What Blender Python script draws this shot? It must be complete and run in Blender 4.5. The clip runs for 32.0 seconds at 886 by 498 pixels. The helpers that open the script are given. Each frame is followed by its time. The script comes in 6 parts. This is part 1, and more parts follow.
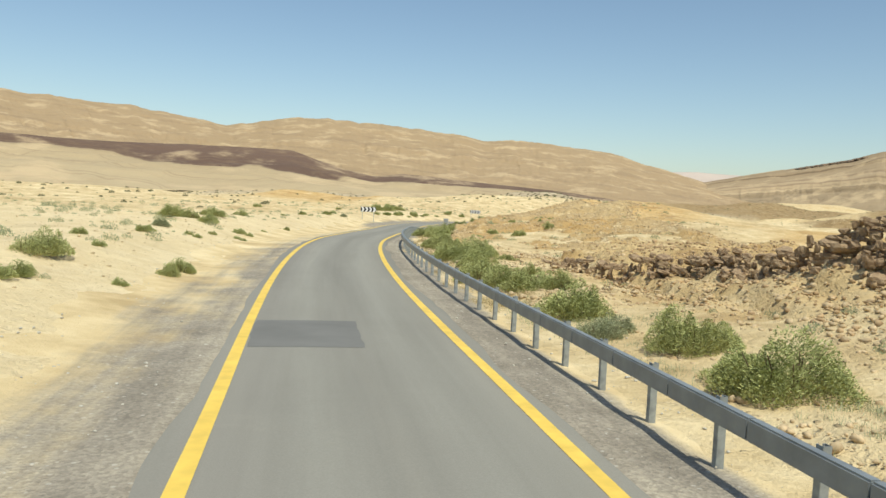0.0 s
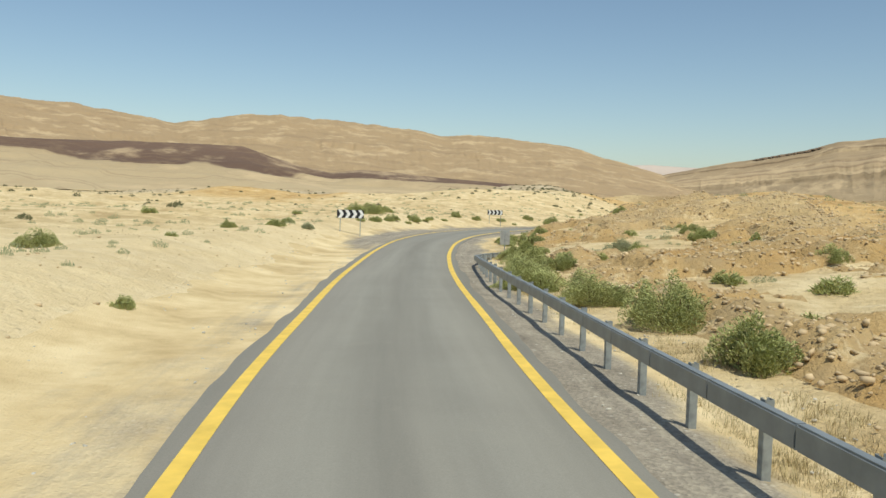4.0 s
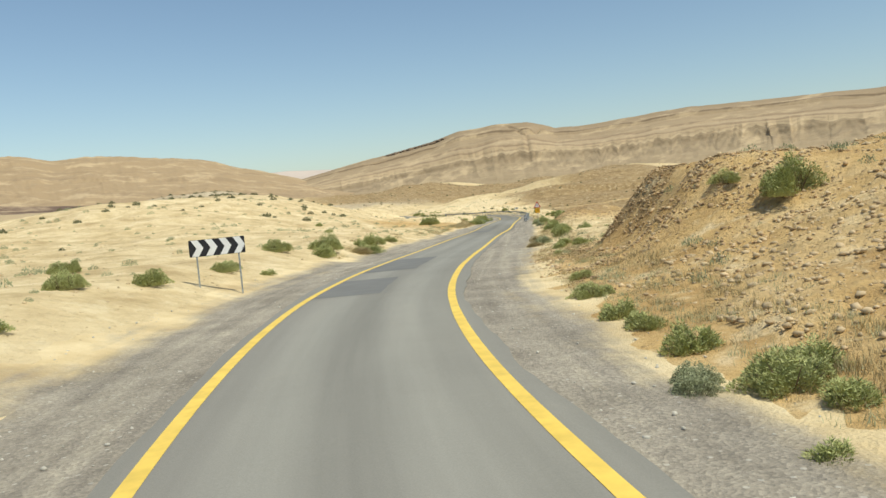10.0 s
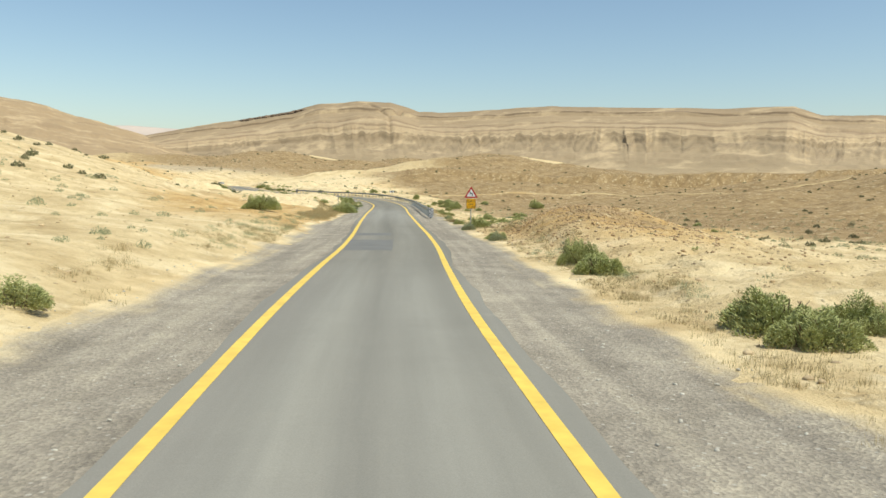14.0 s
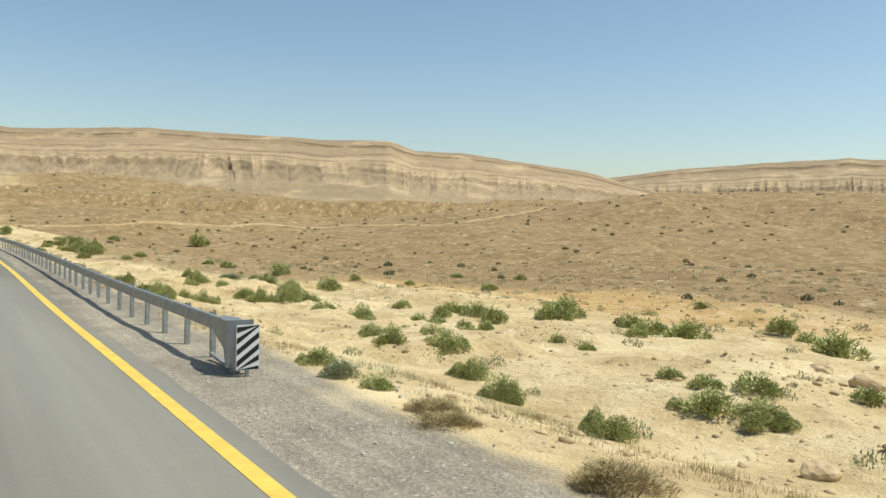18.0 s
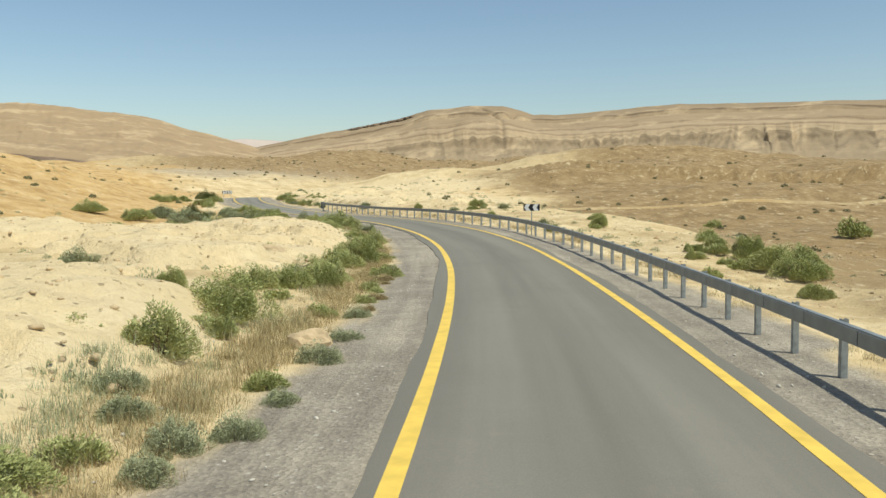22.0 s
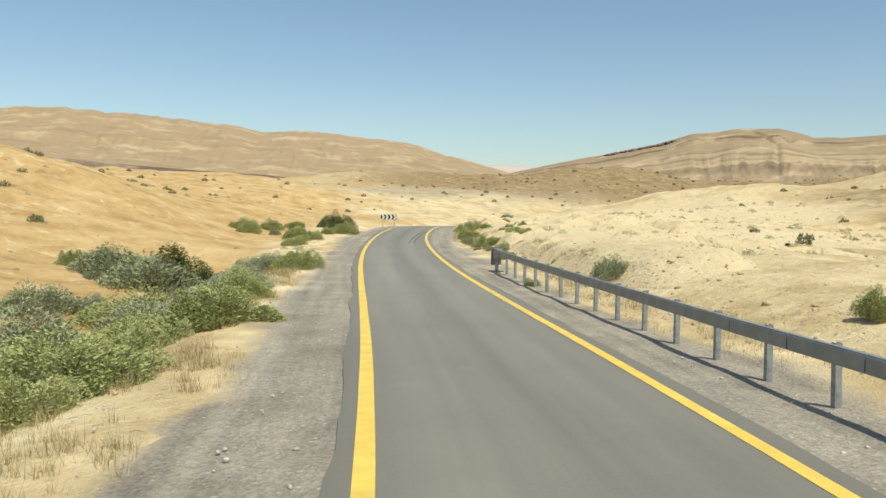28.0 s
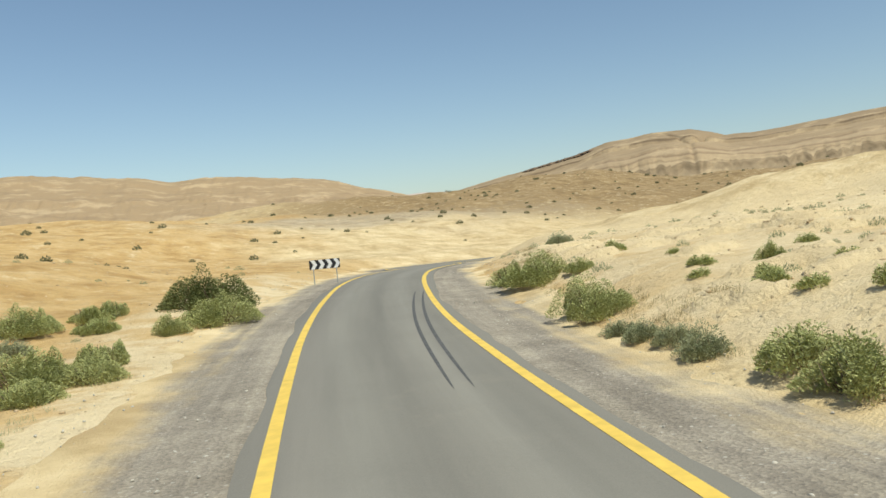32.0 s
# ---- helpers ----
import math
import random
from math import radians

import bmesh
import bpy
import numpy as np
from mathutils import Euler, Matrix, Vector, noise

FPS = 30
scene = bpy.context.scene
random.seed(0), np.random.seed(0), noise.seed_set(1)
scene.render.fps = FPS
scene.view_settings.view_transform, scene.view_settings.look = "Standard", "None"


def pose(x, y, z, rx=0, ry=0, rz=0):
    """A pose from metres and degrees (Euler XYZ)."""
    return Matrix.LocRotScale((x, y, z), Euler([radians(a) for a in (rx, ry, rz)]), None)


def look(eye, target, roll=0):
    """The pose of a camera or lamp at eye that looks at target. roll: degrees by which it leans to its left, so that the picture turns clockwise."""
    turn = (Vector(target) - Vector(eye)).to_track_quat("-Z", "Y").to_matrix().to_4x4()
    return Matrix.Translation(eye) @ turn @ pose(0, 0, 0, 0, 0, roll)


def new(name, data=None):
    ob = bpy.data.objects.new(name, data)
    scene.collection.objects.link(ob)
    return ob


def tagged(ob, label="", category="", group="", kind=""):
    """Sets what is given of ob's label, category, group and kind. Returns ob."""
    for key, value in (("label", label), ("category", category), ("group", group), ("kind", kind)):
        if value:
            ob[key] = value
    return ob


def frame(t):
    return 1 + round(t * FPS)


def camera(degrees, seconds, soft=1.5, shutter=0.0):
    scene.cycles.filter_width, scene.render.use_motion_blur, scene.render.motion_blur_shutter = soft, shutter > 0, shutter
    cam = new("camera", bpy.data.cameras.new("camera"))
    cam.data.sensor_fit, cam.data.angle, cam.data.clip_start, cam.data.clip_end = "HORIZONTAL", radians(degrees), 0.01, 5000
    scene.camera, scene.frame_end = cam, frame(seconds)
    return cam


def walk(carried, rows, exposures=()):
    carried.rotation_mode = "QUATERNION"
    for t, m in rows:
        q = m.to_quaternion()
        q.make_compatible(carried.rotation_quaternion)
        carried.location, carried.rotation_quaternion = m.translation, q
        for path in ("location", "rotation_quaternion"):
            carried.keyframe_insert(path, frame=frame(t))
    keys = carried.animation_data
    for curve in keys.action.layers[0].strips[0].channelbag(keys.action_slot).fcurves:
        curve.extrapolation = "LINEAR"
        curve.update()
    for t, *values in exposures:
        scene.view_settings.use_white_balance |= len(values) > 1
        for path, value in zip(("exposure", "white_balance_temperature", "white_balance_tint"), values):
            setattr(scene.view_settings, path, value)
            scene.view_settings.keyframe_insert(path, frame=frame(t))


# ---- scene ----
cam = camera(57.00, 32.0)
# seconds, place in metres, then pitch from straight down, roll and yaw in degrees
PATH = [
    (0, 0.990, -3.278, 0.083, 86.63, 2.61, -0.00),
    (0.5, -0.046, 2.861, 0.068, 85.97, 3.23, -0.43),
    (1, -1.024, 8.958, 0.057, 85.84, 3.65, 0.97),
    (1.5, -1.908, 15.009, 0.036, 86.09, 4.28, 1.74),
    (2, -2.777, 21.102, 0.001, 85.87, 3.25, 1.09),
    (2.5, -3.538, 27.087, 0.025, 85.91, 1.54, -0.43),
    (4.5, -6.041, 51.363, -0.211, 87.17, 2.01, -3.73),
    (5, -6.176, 57.185, -0.154, 88.22, 1.85, -4.48),
    (5.5, -6.360, 63.093, -0.179, 89.28, 1.24, -6.10),
    (6, -6.425, 69.265, -0.271, 89.40, -0.61, -9.18),
    (6.5, -6.410, 75.777, -0.352, 88.96, -2.46, -11.81),
    (7, -6.237, 82.408, -0.426, 88.77, -2.57, -14.24),
    (7.5, -5.720, 89.134, -0.452, 87.56, -3.11, -16.78),
    (8, -5.104, 95.697, -0.460, 88.00, -3.19, -18.93),
    (8.5, -4.283, 102.257, -0.537, 88.09, -3.31, -20.95),
    (9, -3.181, 108.837, -0.642, 88.19, -3.67, -22.34),
    (9.5, -1.704, 115.488, -0.668, 87.58, -4.31, -24.19),
    (10, 0.213, 122.290, -0.699, 86.40, -5.17, -27.59),
    (10.5, 2.276, 128.801, -0.817, 86.78, -5.35, -31.38),
    (11, 4.591, 134.798, -0.857, 87.90, -3.74, -34.97),
    (11.5, 7.289, 140.861, -0.837, 87.63, -3.14, -38.32),
    (12, 10.508, 146.939, -0.854, 85.63, -3.25, -40.93),
    (12.5, 13.931, 152.824, -0.933, 84.98, -2.14, -40.55),
    (13, 17.598, 158.566, -1.048, 84.92, -0.58, -38.70),
    (13.5, 21.549, 164.023, -1.230, 84.73, 1.04, -38.65),
    (15.5, 41.164, 192.000, -2.129, 85.39, -1.91, -35.40),
    (16, 45.418, 198.573, -2.280, 88.80, -1.35, -41.72),
    (16.5, 49.618, 205.043, -2.366, 89.83, -1.42, -48.92),
    (17, 53.673, 211.519, -2.457, 89.30, 0.18, -52.92),
    (17.5, 57.398, 217.170, -2.603, 88.19, 1.03, -57.43),
    (18, 61.178, 222.907, -2.678, 87.28, 1.69, -65.79),
    (18.5, 64.947, 228.812, -2.707, 88.39, 2.47, -73.78),
    (19, 68.919, 234.805, -2.794, 87.54, 1.65, -73.94),
    (19.5, 73.012, 240.667, -2.945, 87.44, 0.03, -64.14),
    (20, 76.828, 246.575, -3.167, 86.84, -0.48, -47.50),
    (20.5, 80.394, 251.918, -3.288, 85.60, 0.13, -33.08),
    (21, 83.654, 256.784, -3.353, 84.16, -1.49, -29.85),
    (21.5, 86.776, 261.483, -3.515, 84.00, -1.26, -30.54),
    (22, 89.812, 265.964, -3.673, 85.22, -0.42, -30.12),
    (22.5, 93.018, 270.553, -3.774, 85.25, -1.09, -29.31),
    (23, 96.318, 275.307, -3.881, 85.02, -1.48, -29.26),
    (23.5, 99.281, 279.756, -4.001, 85.55, -0.96, -30.97),
    (24, 102.075, 284.263, -4.063, 88.01, 2.42, -32.65),
    (24.5, 104.906, 289.147, -4.014, 87.91, 4.77, -28.00),
    (25, 107.471, 293.988, -3.961, 88.15, 5.86, -21.71),
    (25.5, 109.878, 298.220, -4.004, 87.92, 4.42, -18.14),
    (26, 111.683, 302.664, -4.118, 86.89, 3.49, -15.49),
    (26.5, 113.586, 307.807, -4.167, 87.39, 3.71, -13.47),
    (28.5, 119.804, 335.192, -4.422, 87.06, -0.32, -12.05),
    (29, 120.582, 342.202, -4.325, 88.43, -0.90, -11.65),
    (29.5, 121.365, 348.869, -4.373, 88.68, -0.16, -11.57),
    (30, 122.354, 354.422, -4.409, 89.29, 0.71, -10.90),
    (30.5, 123.028, 359.713, -4.442, 91.39, -0.19, -11.32),
    (31, 123.707, 364.947, -4.593, 92.03, -0.24, -13.49),
    (31.5, 124.475, 369.958, -4.628, 90.61, -2.46, -15.54),
    (32, 125.120, 375.269, -4.425, 88.93, -5.36, -17.85),
]


def lens_pose(x, y, z, pitch, roll, yaw):
    return pose(x, y, z, 0, 0, yaw) @ pose(0, 0, 0, pitch, 0, 0) @ pose(0, 0, 0, 0, 0, roll)


walk(cam, [(t, lens_pose(x, y, z, a, b, c)) for t, x, y, z, a, b, c in PATH], ((0, 0.32, 6800, 2.5), (1, 0.29, 6800, 2.5), (2, 0.24, 6800, 2.5), (5, 0.16, 6800, 2.5), (7, 0.17, 6800, 2.5), (8, 0.22, 6800, 2.5), (9, 0.31, 6800, 2.5), (10, 0.3, 6800, 2.5), (11, 0.3, 6800, 2.5), (12, 0.35, 6800, 2.5), (13, 0.44, 6800, 2.5), (16, 0.38, 6800, 2.5), (18, 0.4, 6800, 2.5), (18.5, 0.42, 6800, 2.5), (19, 0.38, 6800, 2.5), (20, 0.48, 6800, 2.5), (21, 0.19, 6800, 2.5), (22, 0.28, 6800, 2.5), (23, 0.3, 6800, 2.5), (24, 0.33, 6800, 2.5), (26, 0.24, 6800, 2.5), (29, 0.4, 6800, 2.5), (30, 0.36, 6800, 2.5), (31, 0.27, 6800, 2.5), (32, 0.27, 6800, 2.5)))

# ---------- light ----------
SUN_WAY = Vector((0.423 * 0.423, -0.906 * 0.423, 0.906))
world = bpy.data.worlds.new("desert_sky")
scene.world = world
world.use_nodes = True
wnt = world.node_tree
sky = wnt.nodes.new("ShaderNodeTexSky")
sky.sky_type, sky.sun_disc = "NISHITA", False
sky.sun_elevation = math.asin(0.819)
sky.sun_rotation = math.atan2(SUN_WAY.x, SUN_WAY.y)
sky.altitude, sky.air_density, sky.dust_density, sky.ozone_density = 300, 1.0, 1.0, 2.0
wnt.links.new(sky.outputs["Color"], wnt.nodes["Background"].inputs["Color"])
wnt.nodes["Background"].inputs["Strength"].default_value = 0.10
sun_data = bpy.data.lights.new("sun", "SUN")
sun_data.energy, sun_data.angle, sun_data.color = 3.2, radians(0.55), (1.0, 0.965, 0.90)
sun = new("sun", sun_data)
sun.matrix_basis = look((0, 0, 100), Vector((0, 0, 100)) - SUN_WAY)

# ---------- materials ----------
def material(name, rough=0.9):
    m = bpy.data.materials.new(name)
    m.use_nodes = True
    nt = m.node_tree
    b = nt.nodes["Principled BSDF"]
    b.inputs["Roughness"].default_value = rough
    b.inputs["Specular IOR Level"].default_value = 0.25
    return m, nt, b


def node(nt, kind, **values):
    n = nt.nodes.new(kind)
    for key, v in values.items():
        if key in n.inputs:
            n.inputs[key].default_value = v
    return n


def coords(nt, kind="Object", scale=(1, 1, 1)):
    tc = nt.nodes.new("ShaderNodeTexCoord")
    mp = node(nt, "ShaderNodeMapping", Scale=scale)
    nt.links.new(tc.outputs[kind], mp.inputs["Vector"])
    return mp.outputs["Vector"]


def noise_tex(nt, vec, scale, detail=4.0, rough=0.55):
    n = node(nt, "ShaderNodeTexNoise", Scale=scale, Detail=detail, Roughness=rough)
    nt.links.new(vec, n.inputs["Vector"])
    return n.outputs["Fac"]


def ramp(nt, fac, stops):
    r = nt.nodes.new("ShaderNodeValToRGB")
    e = r.color_ramp.elements
    while len(e) < len(stops):
        e.new(0.5)
    for k, (at, c) in zip(e, stops):
        k.position, k.color = at, (*c, 1) if len(c) == 3 else c
    nt.links.new(fac, r.inputs["Fac"])
    return r.outputs["Color"]


def mix(nt, fac, a, b, how="MIX"):
    n = nt.nodes.new("ShaderNodeMix")
    n.data_type, n.blend_type = "RGBA", how
    for socket, v in ((n.inputs[0], fac), (n.inputs[6], a), (n.inputs[7], b)):
        if isinstance(v, (int, float)):
            socket.default_value = v
        elif isinstance(v, tuple):
            socket.default_value = (*v, 1)
        else:
            nt.links.new(v, socket)
    return n.outputs[2]


def maths(nt, how, a, b=0.0):
    n = nt.nodes.new("ShaderNodeMath")
    n.operation = how
    for socket, v in zip(n.inputs, (a, b)):
        if isinstance(v, (int, float)):
            socket.default_value = v
        else:
            nt.links.new(v, socket)
    return n.outputs[0]


def bump(nt, b, height, strength, distance):
    n = node(nt, "ShaderNodeBump", Strength=strength, Distance=distance)
    nt.links.new(height, n.inputs["Height"])
    nt.links.new(n.outputs["Normal"], b.inputs["Normal"])


def step(nt, fac, low, high):
    n = nt.nodes.new("ShaderNodeMapRange")
    n.interpolation_type = "SMOOTHSTEP"
    n.inputs["From Min"].default_value, n.inputs["From Max"].default_value = low, high
    nt.links.new(fac, n.inputs["Value"])
    return n.outputs["Result"]


def attribute(nt, name):
    n = nt.nodes.new("ShaderNodeAttribute")
    n.attribute_name = name
    return n.outputs["Fac"]


def voronoi(nt, vec, scale, feature="F1", out="Distance"):
    n = node(nt, "ShaderNodeTexVoronoi", Scale=scale)
    n.feature = feature
    nt.links.new(vec, n.inputs["Vector"])
    return n.outputs[out]


def simple(name, colour, rough=0.6, metal=0.0, vary=0.15, scale=6.0, bumps=0.0):
    m, nt, b = material(name, rough)
    vec = coords(nt)
    n = noise_tex(nt, vec, scale, 5)
    dark = tuple(c * (1 - vary) for c in colour)
    light = tuple(min(1, c * (1 + vary)) for c in colour)
    nt.links.new(ramp(nt, n, [(0.3, dark), (0.7, light)]), b.inputs["Base Color"])
    b.inputs["Metallic"].default_value = metal
    if bumps:
        bump(nt, b, noise_tex(nt, vec, scale * 8, 3), 0.4, bumps)
    return m


def sand_material():
    """Marl and sand: cream, ochre, brown or grey by the masks, mottled, with small stones and dry stalks."""
    m, nt, b = material("marl_and_sand", 0.95)
    vec = coords(nt)
    big, mid, fine = noise_tex(nt, vec, 0.035, 5), noise_tex(nt, vec, 0.32, 7, 0.68), noise_tex(nt, vec, 3.5, 6, 0.7)
    small = noise_tex(nt, vec, 1.1, 7, 0.75)
    cream = ramp(nt, mid, [(0.34, (0.50, 0.365, 0.185)), (0.49, (0.67, 0.52, 0.285)), (0.64, (0.80, 0.65, 0.39))])
    ochre = ramp(nt, mid, [(0.34, (0.43, 0.265, 0.10)), (0.50, (0.58, 0.385, 0.16)), (0.66, (0.67, 0.48, 0.235))])
    brown = ramp(nt, mid, [(0.36, (0.225, 0.15, 0.07)), (0.51, (0.305, 0.21, 0.10)), (0.66, (0.40, 0.285, 0.145))])
    grey = ramp(nt, mid, [(0.36, (0.36, 0.28, 0.175)), (0.51, (0.47, 0.38, 0.25)), (0.66, (0.58, 0.48, 0.33))])
    wide = maths(nt, "MULTIPLY", maths(nt, "SUBTRACT", big, 0.5), 1.6)
    c = mix(nt, step(nt, maths(nt, "ADD", attribute(nt, "grey"), wide), 0.3, 0.8), cream, grey)
    c = mix(nt, step(nt, maths(nt, "ADD", attribute(nt, "ochre"), wide), 0.3, 0.75), c, ochre)
    c = mix(nt, step(nt, maths(nt, "ADD", attribute(nt, "brown"), maths(nt, "MULTIPLY", maths(nt, "SUBTRACT", mid, 0.5), 1.3)), 0.3, 0.8), c, brown)
    c = mix(nt, maths(nt, "MULTIPLY", attribute(nt, "drift"), step(nt, mid, 0.62, 0.42)), c, (0.79, 0.645, 0.395))
    # drifts of darker grit, stained patches and bleached crusts
    c = mix(nt, maths(nt, "MULTIPLY", step(nt, noise_tex(nt, vec, 0.11, 7, 0.7), 0.50, 0.66), 0.24), c, (0.42, 0.30, 0.155))
    c = mix(nt, maths(nt, "MULTIPLY", step(nt, small, 0.51, 0.65), maths(nt, "SUBTRACT", 0.30, maths(nt, "MULTIPLY", attribute(nt, "drift"), 0.22))), c, (0.38, 0.27, 0.135))
    c = mix(nt, maths(nt, "MULTIPLY", step(nt, noise_tex(nt, vec, 0.75, 6, 0.7), 0.54, 0.68), 0.5), c, (0.82, 0.69, 0.44))
    # scattered small stones and dry stalks
    cell = voronoi(nt, vec, 2.6)
    pebble = step(nt, maths(nt, "ADD", cell, maths(nt, "MULTIPLY", fine, 0.35)), 0.36, 0.26)
    where = step(nt, maths(nt, "ADD", attribute(nt, "stones"), maths(nt, "MULTIPLY", maths(nt, "SUBTRACT", mid, 0.5), 1.6)), 0.15, 0.6)
    c = mix(nt, maths(nt, "MULTIPLY", maths(nt, "MULTIPLY", pebble, where), 0.6), c, (0.27, 0.185, 0.10))
    c = mix(nt, maths(nt, "MULTIPLY", step(nt, fine, 0.52, 0.70), 0.26), c, (0.33, 0.24, 0.12))
    nt.links.new(c, b.inputs["Base Color"])
    h = maths(nt, "ADD", maths(nt, "MULTIPLY", mid, 1.4), maths(nt, "ADD", maths(nt, "ADD", maths(nt, "MULTIPLY", small, 0.7), maths(nt, "MULTIPLY", fine, 0.4)), maths(nt, "MULTIPLY", pebble, 0.25)))
    bump(nt, b, h, 0.85, 0.34)
    return m


def rock_material(name, stops, band=0.05, tilt=0.0):
    """Bedded desert rock: bands along the height, broken by noise, with darker gullies."""
    m, nt, b = material(name, 0.95)
    vec = coords(nt)
    warp = noise_tex(nt, vec, 0.006, 5)
    sep = nt.nodes.new("ShaderNodeSeparateXYZ")
    nt.links.new(vec, sep.inputs[0])
    lay = maths(nt, "ADD", attribute(nt, "bed"), maths(nt, "MULTIPLY", maths(nt, "SUBTRACT", warp, 0.5), 0.14))
    c = ramp(nt, lay, stops)
    line = nt.nodes.new("ShaderNodeTexNoise")
    line.noise_dimensions = "1D"
    line.inputs["Scale"].default_value, line.inputs["Detail"].default_value = 26.0, 5.0
    nt.links.new(lay, line.inputs["W"])
    broken = step(nt, noise_tex(nt, vec, 0.011, 6, 0.65), 0.40, 0.54)
    c = mix(nt, maths(nt, "MULTIPLY", maths(nt, "MULTIPLY", step(nt, line.outputs["Fac"], 0.56, 0.62), broken), 0.36), c, (0.24, 0.17, 0.105))
    c = mix(nt, maths(nt, "MULTIPLY", step(nt, noise_tex(nt, vec, 0.02, 7, 0.7), 0.48, 0.70), 0.28), c, (0.33, 0.235, 0.135))
    c = mix(nt, maths(nt, "MULTIPLY", step(nt, noise_tex(nt, vec, 0.013, 6, 0.65), 0.50, 0.66), 0.6), c, (0.58, 0.44, 0.265))
    c = mix(nt, maths(nt, "MULTIPLY", step(nt, noise_tex(nt, vec, 0.11, 5, 0.8), 0.62, 0.74), 0.3), c, (0.17, 0.14, 0.08))
    nt.links.new(c, b.inputs["Base Color"])
    bump(nt, b, noise_tex(nt, vec, 0.05, 6, 0.6), 0.6, 5.0)
    return m


def asphalt_material():
    m, nt, b = material("worn_asphalt", 0.82)
    tc = nt.nodes.new("ShaderNodeTexCoord")
    sep = nt.nodes.new("ShaderNodeSeparateXYZ")
    nt.links.new(tc.outputs["UV"], sep.inputs[0])
    vec = coords(nt)
    wob = maths(nt, "ADD", sep.outputs["X"], maths(nt, "MULTIPLY", maths(nt, "SUBTRACT", noise_tex(nt, vec, 0.12, 4), 0.5), 0.9))
    lane = ramp(nt, maths(nt, "ADD", maths(nt, "MULTIPLY", wob, 0.14), 0.5), [
        (0.0, (0.196, 0.185, 0.154)), (0.24, (0.253, 0.237, 0.201)), (0.36, (0.297, 0.284, 0.239)), (0.5, (0.208, 0.197, 0.165)),
        (0.64, (0.297, 0.284, 0.239)), (0.76, (0.253, 0.240, 0.199)), (1.0, (0.190, 0.178, 0.148))])
    c = mix(nt, 0.15, lane, (0.253, 0.240, 0.203))
    c = mix(nt, maths(nt, "MULTIPLY", step(nt, noise_tex(nt, vec, 0.22, 6, 0.65), 0.45, 0.75), 0.35), c, (0.183, 0.172, 0.146))
    c = mix(nt, maths(nt, "MULTIPLY", step(nt, noise_tex(nt, vec, 0.5, 6, 0.7), 0.58, 0.78), 0.35), c, (0.379, 0.345, 0.268))
    c = mix(nt, 0.32, c, ramp(nt, noise_tex(nt, coords(nt, "UV", (0.9, 0.03, 1)), 1.0, 5, 0.6), [(0.36, (0.182, 0.172, 0.149)), (0.5, (0.253, 0.239, 0.206)), (0.66, (0.343, 0.321, 0.271))]))
    c = mix(nt, attribute(nt, "newer"), c, mix(nt, 1.0, c, (0.80, 0.785, 0.755), "MULTIPLY"))
    grit = noise_tex(nt, vec, 45, 3, 0.7)
    c = mix(nt, 0.5, c, ramp(nt, grit, [(0.3, (0.42, 0.42, 0.42)), (0.7, (0.6, 0.6, 0.6))]), "OVERLAY")
    nt.links.new(c, b.inputs["Base Color"])
    bump(nt, b, maths(nt, "ADD", grit, maths(nt, "MULTIPLY", noise_tex(nt, vec, 2.0, 4), 2.0)), 0.4, 0.012)
    return m


def streaks(nt, across, along, detail=5.0):
    """Noise drawn out along the road, from the sheet's own coordinates."""
    vec = coords(nt, "UV", (across, along, 1))
    return noise_tex(nt, vec, 1.0, detail, 0.6)


def gravel_material():
    m, nt, b = material("shoulder_gravel", 0.95)
    vec = coords(nt)
    mid = noise_tex(nt, vec, 0.6, 6, 0.65)
    stone = nt.nodes.new("ShaderNodeSeparateColor")
    nt.links.new(voronoi(nt, vec, 19, out="Color"), stone.inputs[0])
    edge = voronoi(nt, vec, 19)
    fine = noise_tex(nt, vec, 30, 4, 0.7)
    g = ramp(nt, mid, [(0.36, (0.23, 0.20, 0.155)), (0.52, (0.325, 0.285, 0.225)), (0.68, (0.44, 0.385, 0.295))])
    g = mix(nt, 0.42, g, ramp(nt, streaks(nt, 1.6, 0.06), [(0.36, (0.205, 0.18, 0.145)), (0.5, (0.325, 0.285, 0.225)), (0.66, (0.49, 0.43, 0.325))]))
    grain = mix(nt, 0.5, stone.outputs[0], fine)
    c = mix(nt, 0.45, g, ramp(nt, grain, [(0.2, (0.25, 0.25, 0.25)), (0.8, (0.75, 0.74, 0.72))]), "OVERLAY")
    c = mix(nt, maths(nt, "MULTIPLY", step(nt, voronoi(nt, vec, 4.5), 0.17, 0.10), 0.6), c, (0.56, 0.52, 0.44))
    spread = maths(nt, "MULTIPLY", maths(nt, "SUBTRACT", maths(nt, "ADD", noise_tex(nt, vec, 0.35, 6, 0.7), streaks(nt, 1.1, 0.05)), 1.0), 0.9)
    sandy = step(nt, maths(nt, "ADD", attribute(nt, "sandy"), spread), 0.35, 0.85)
    c = mix(nt, sandy, c, ramp(nt, noise_tex(nt, vec, 0.32, 6, 0.65), [(0.34, (0.50, 0.365, 0.185)), (0.49, (0.67, 0.52, 0.285)), (0.64, (0.80, 0.65, 0.39))]))
    nt.links.new(c, b.inputs["Base Color"])
    bump(nt, b, maths(nt, "ADD", maths(nt, "ADD", edge, fine), maths(nt, "MULTIPLY", mid, 1.5)), 0.7, 0.035)
    return m


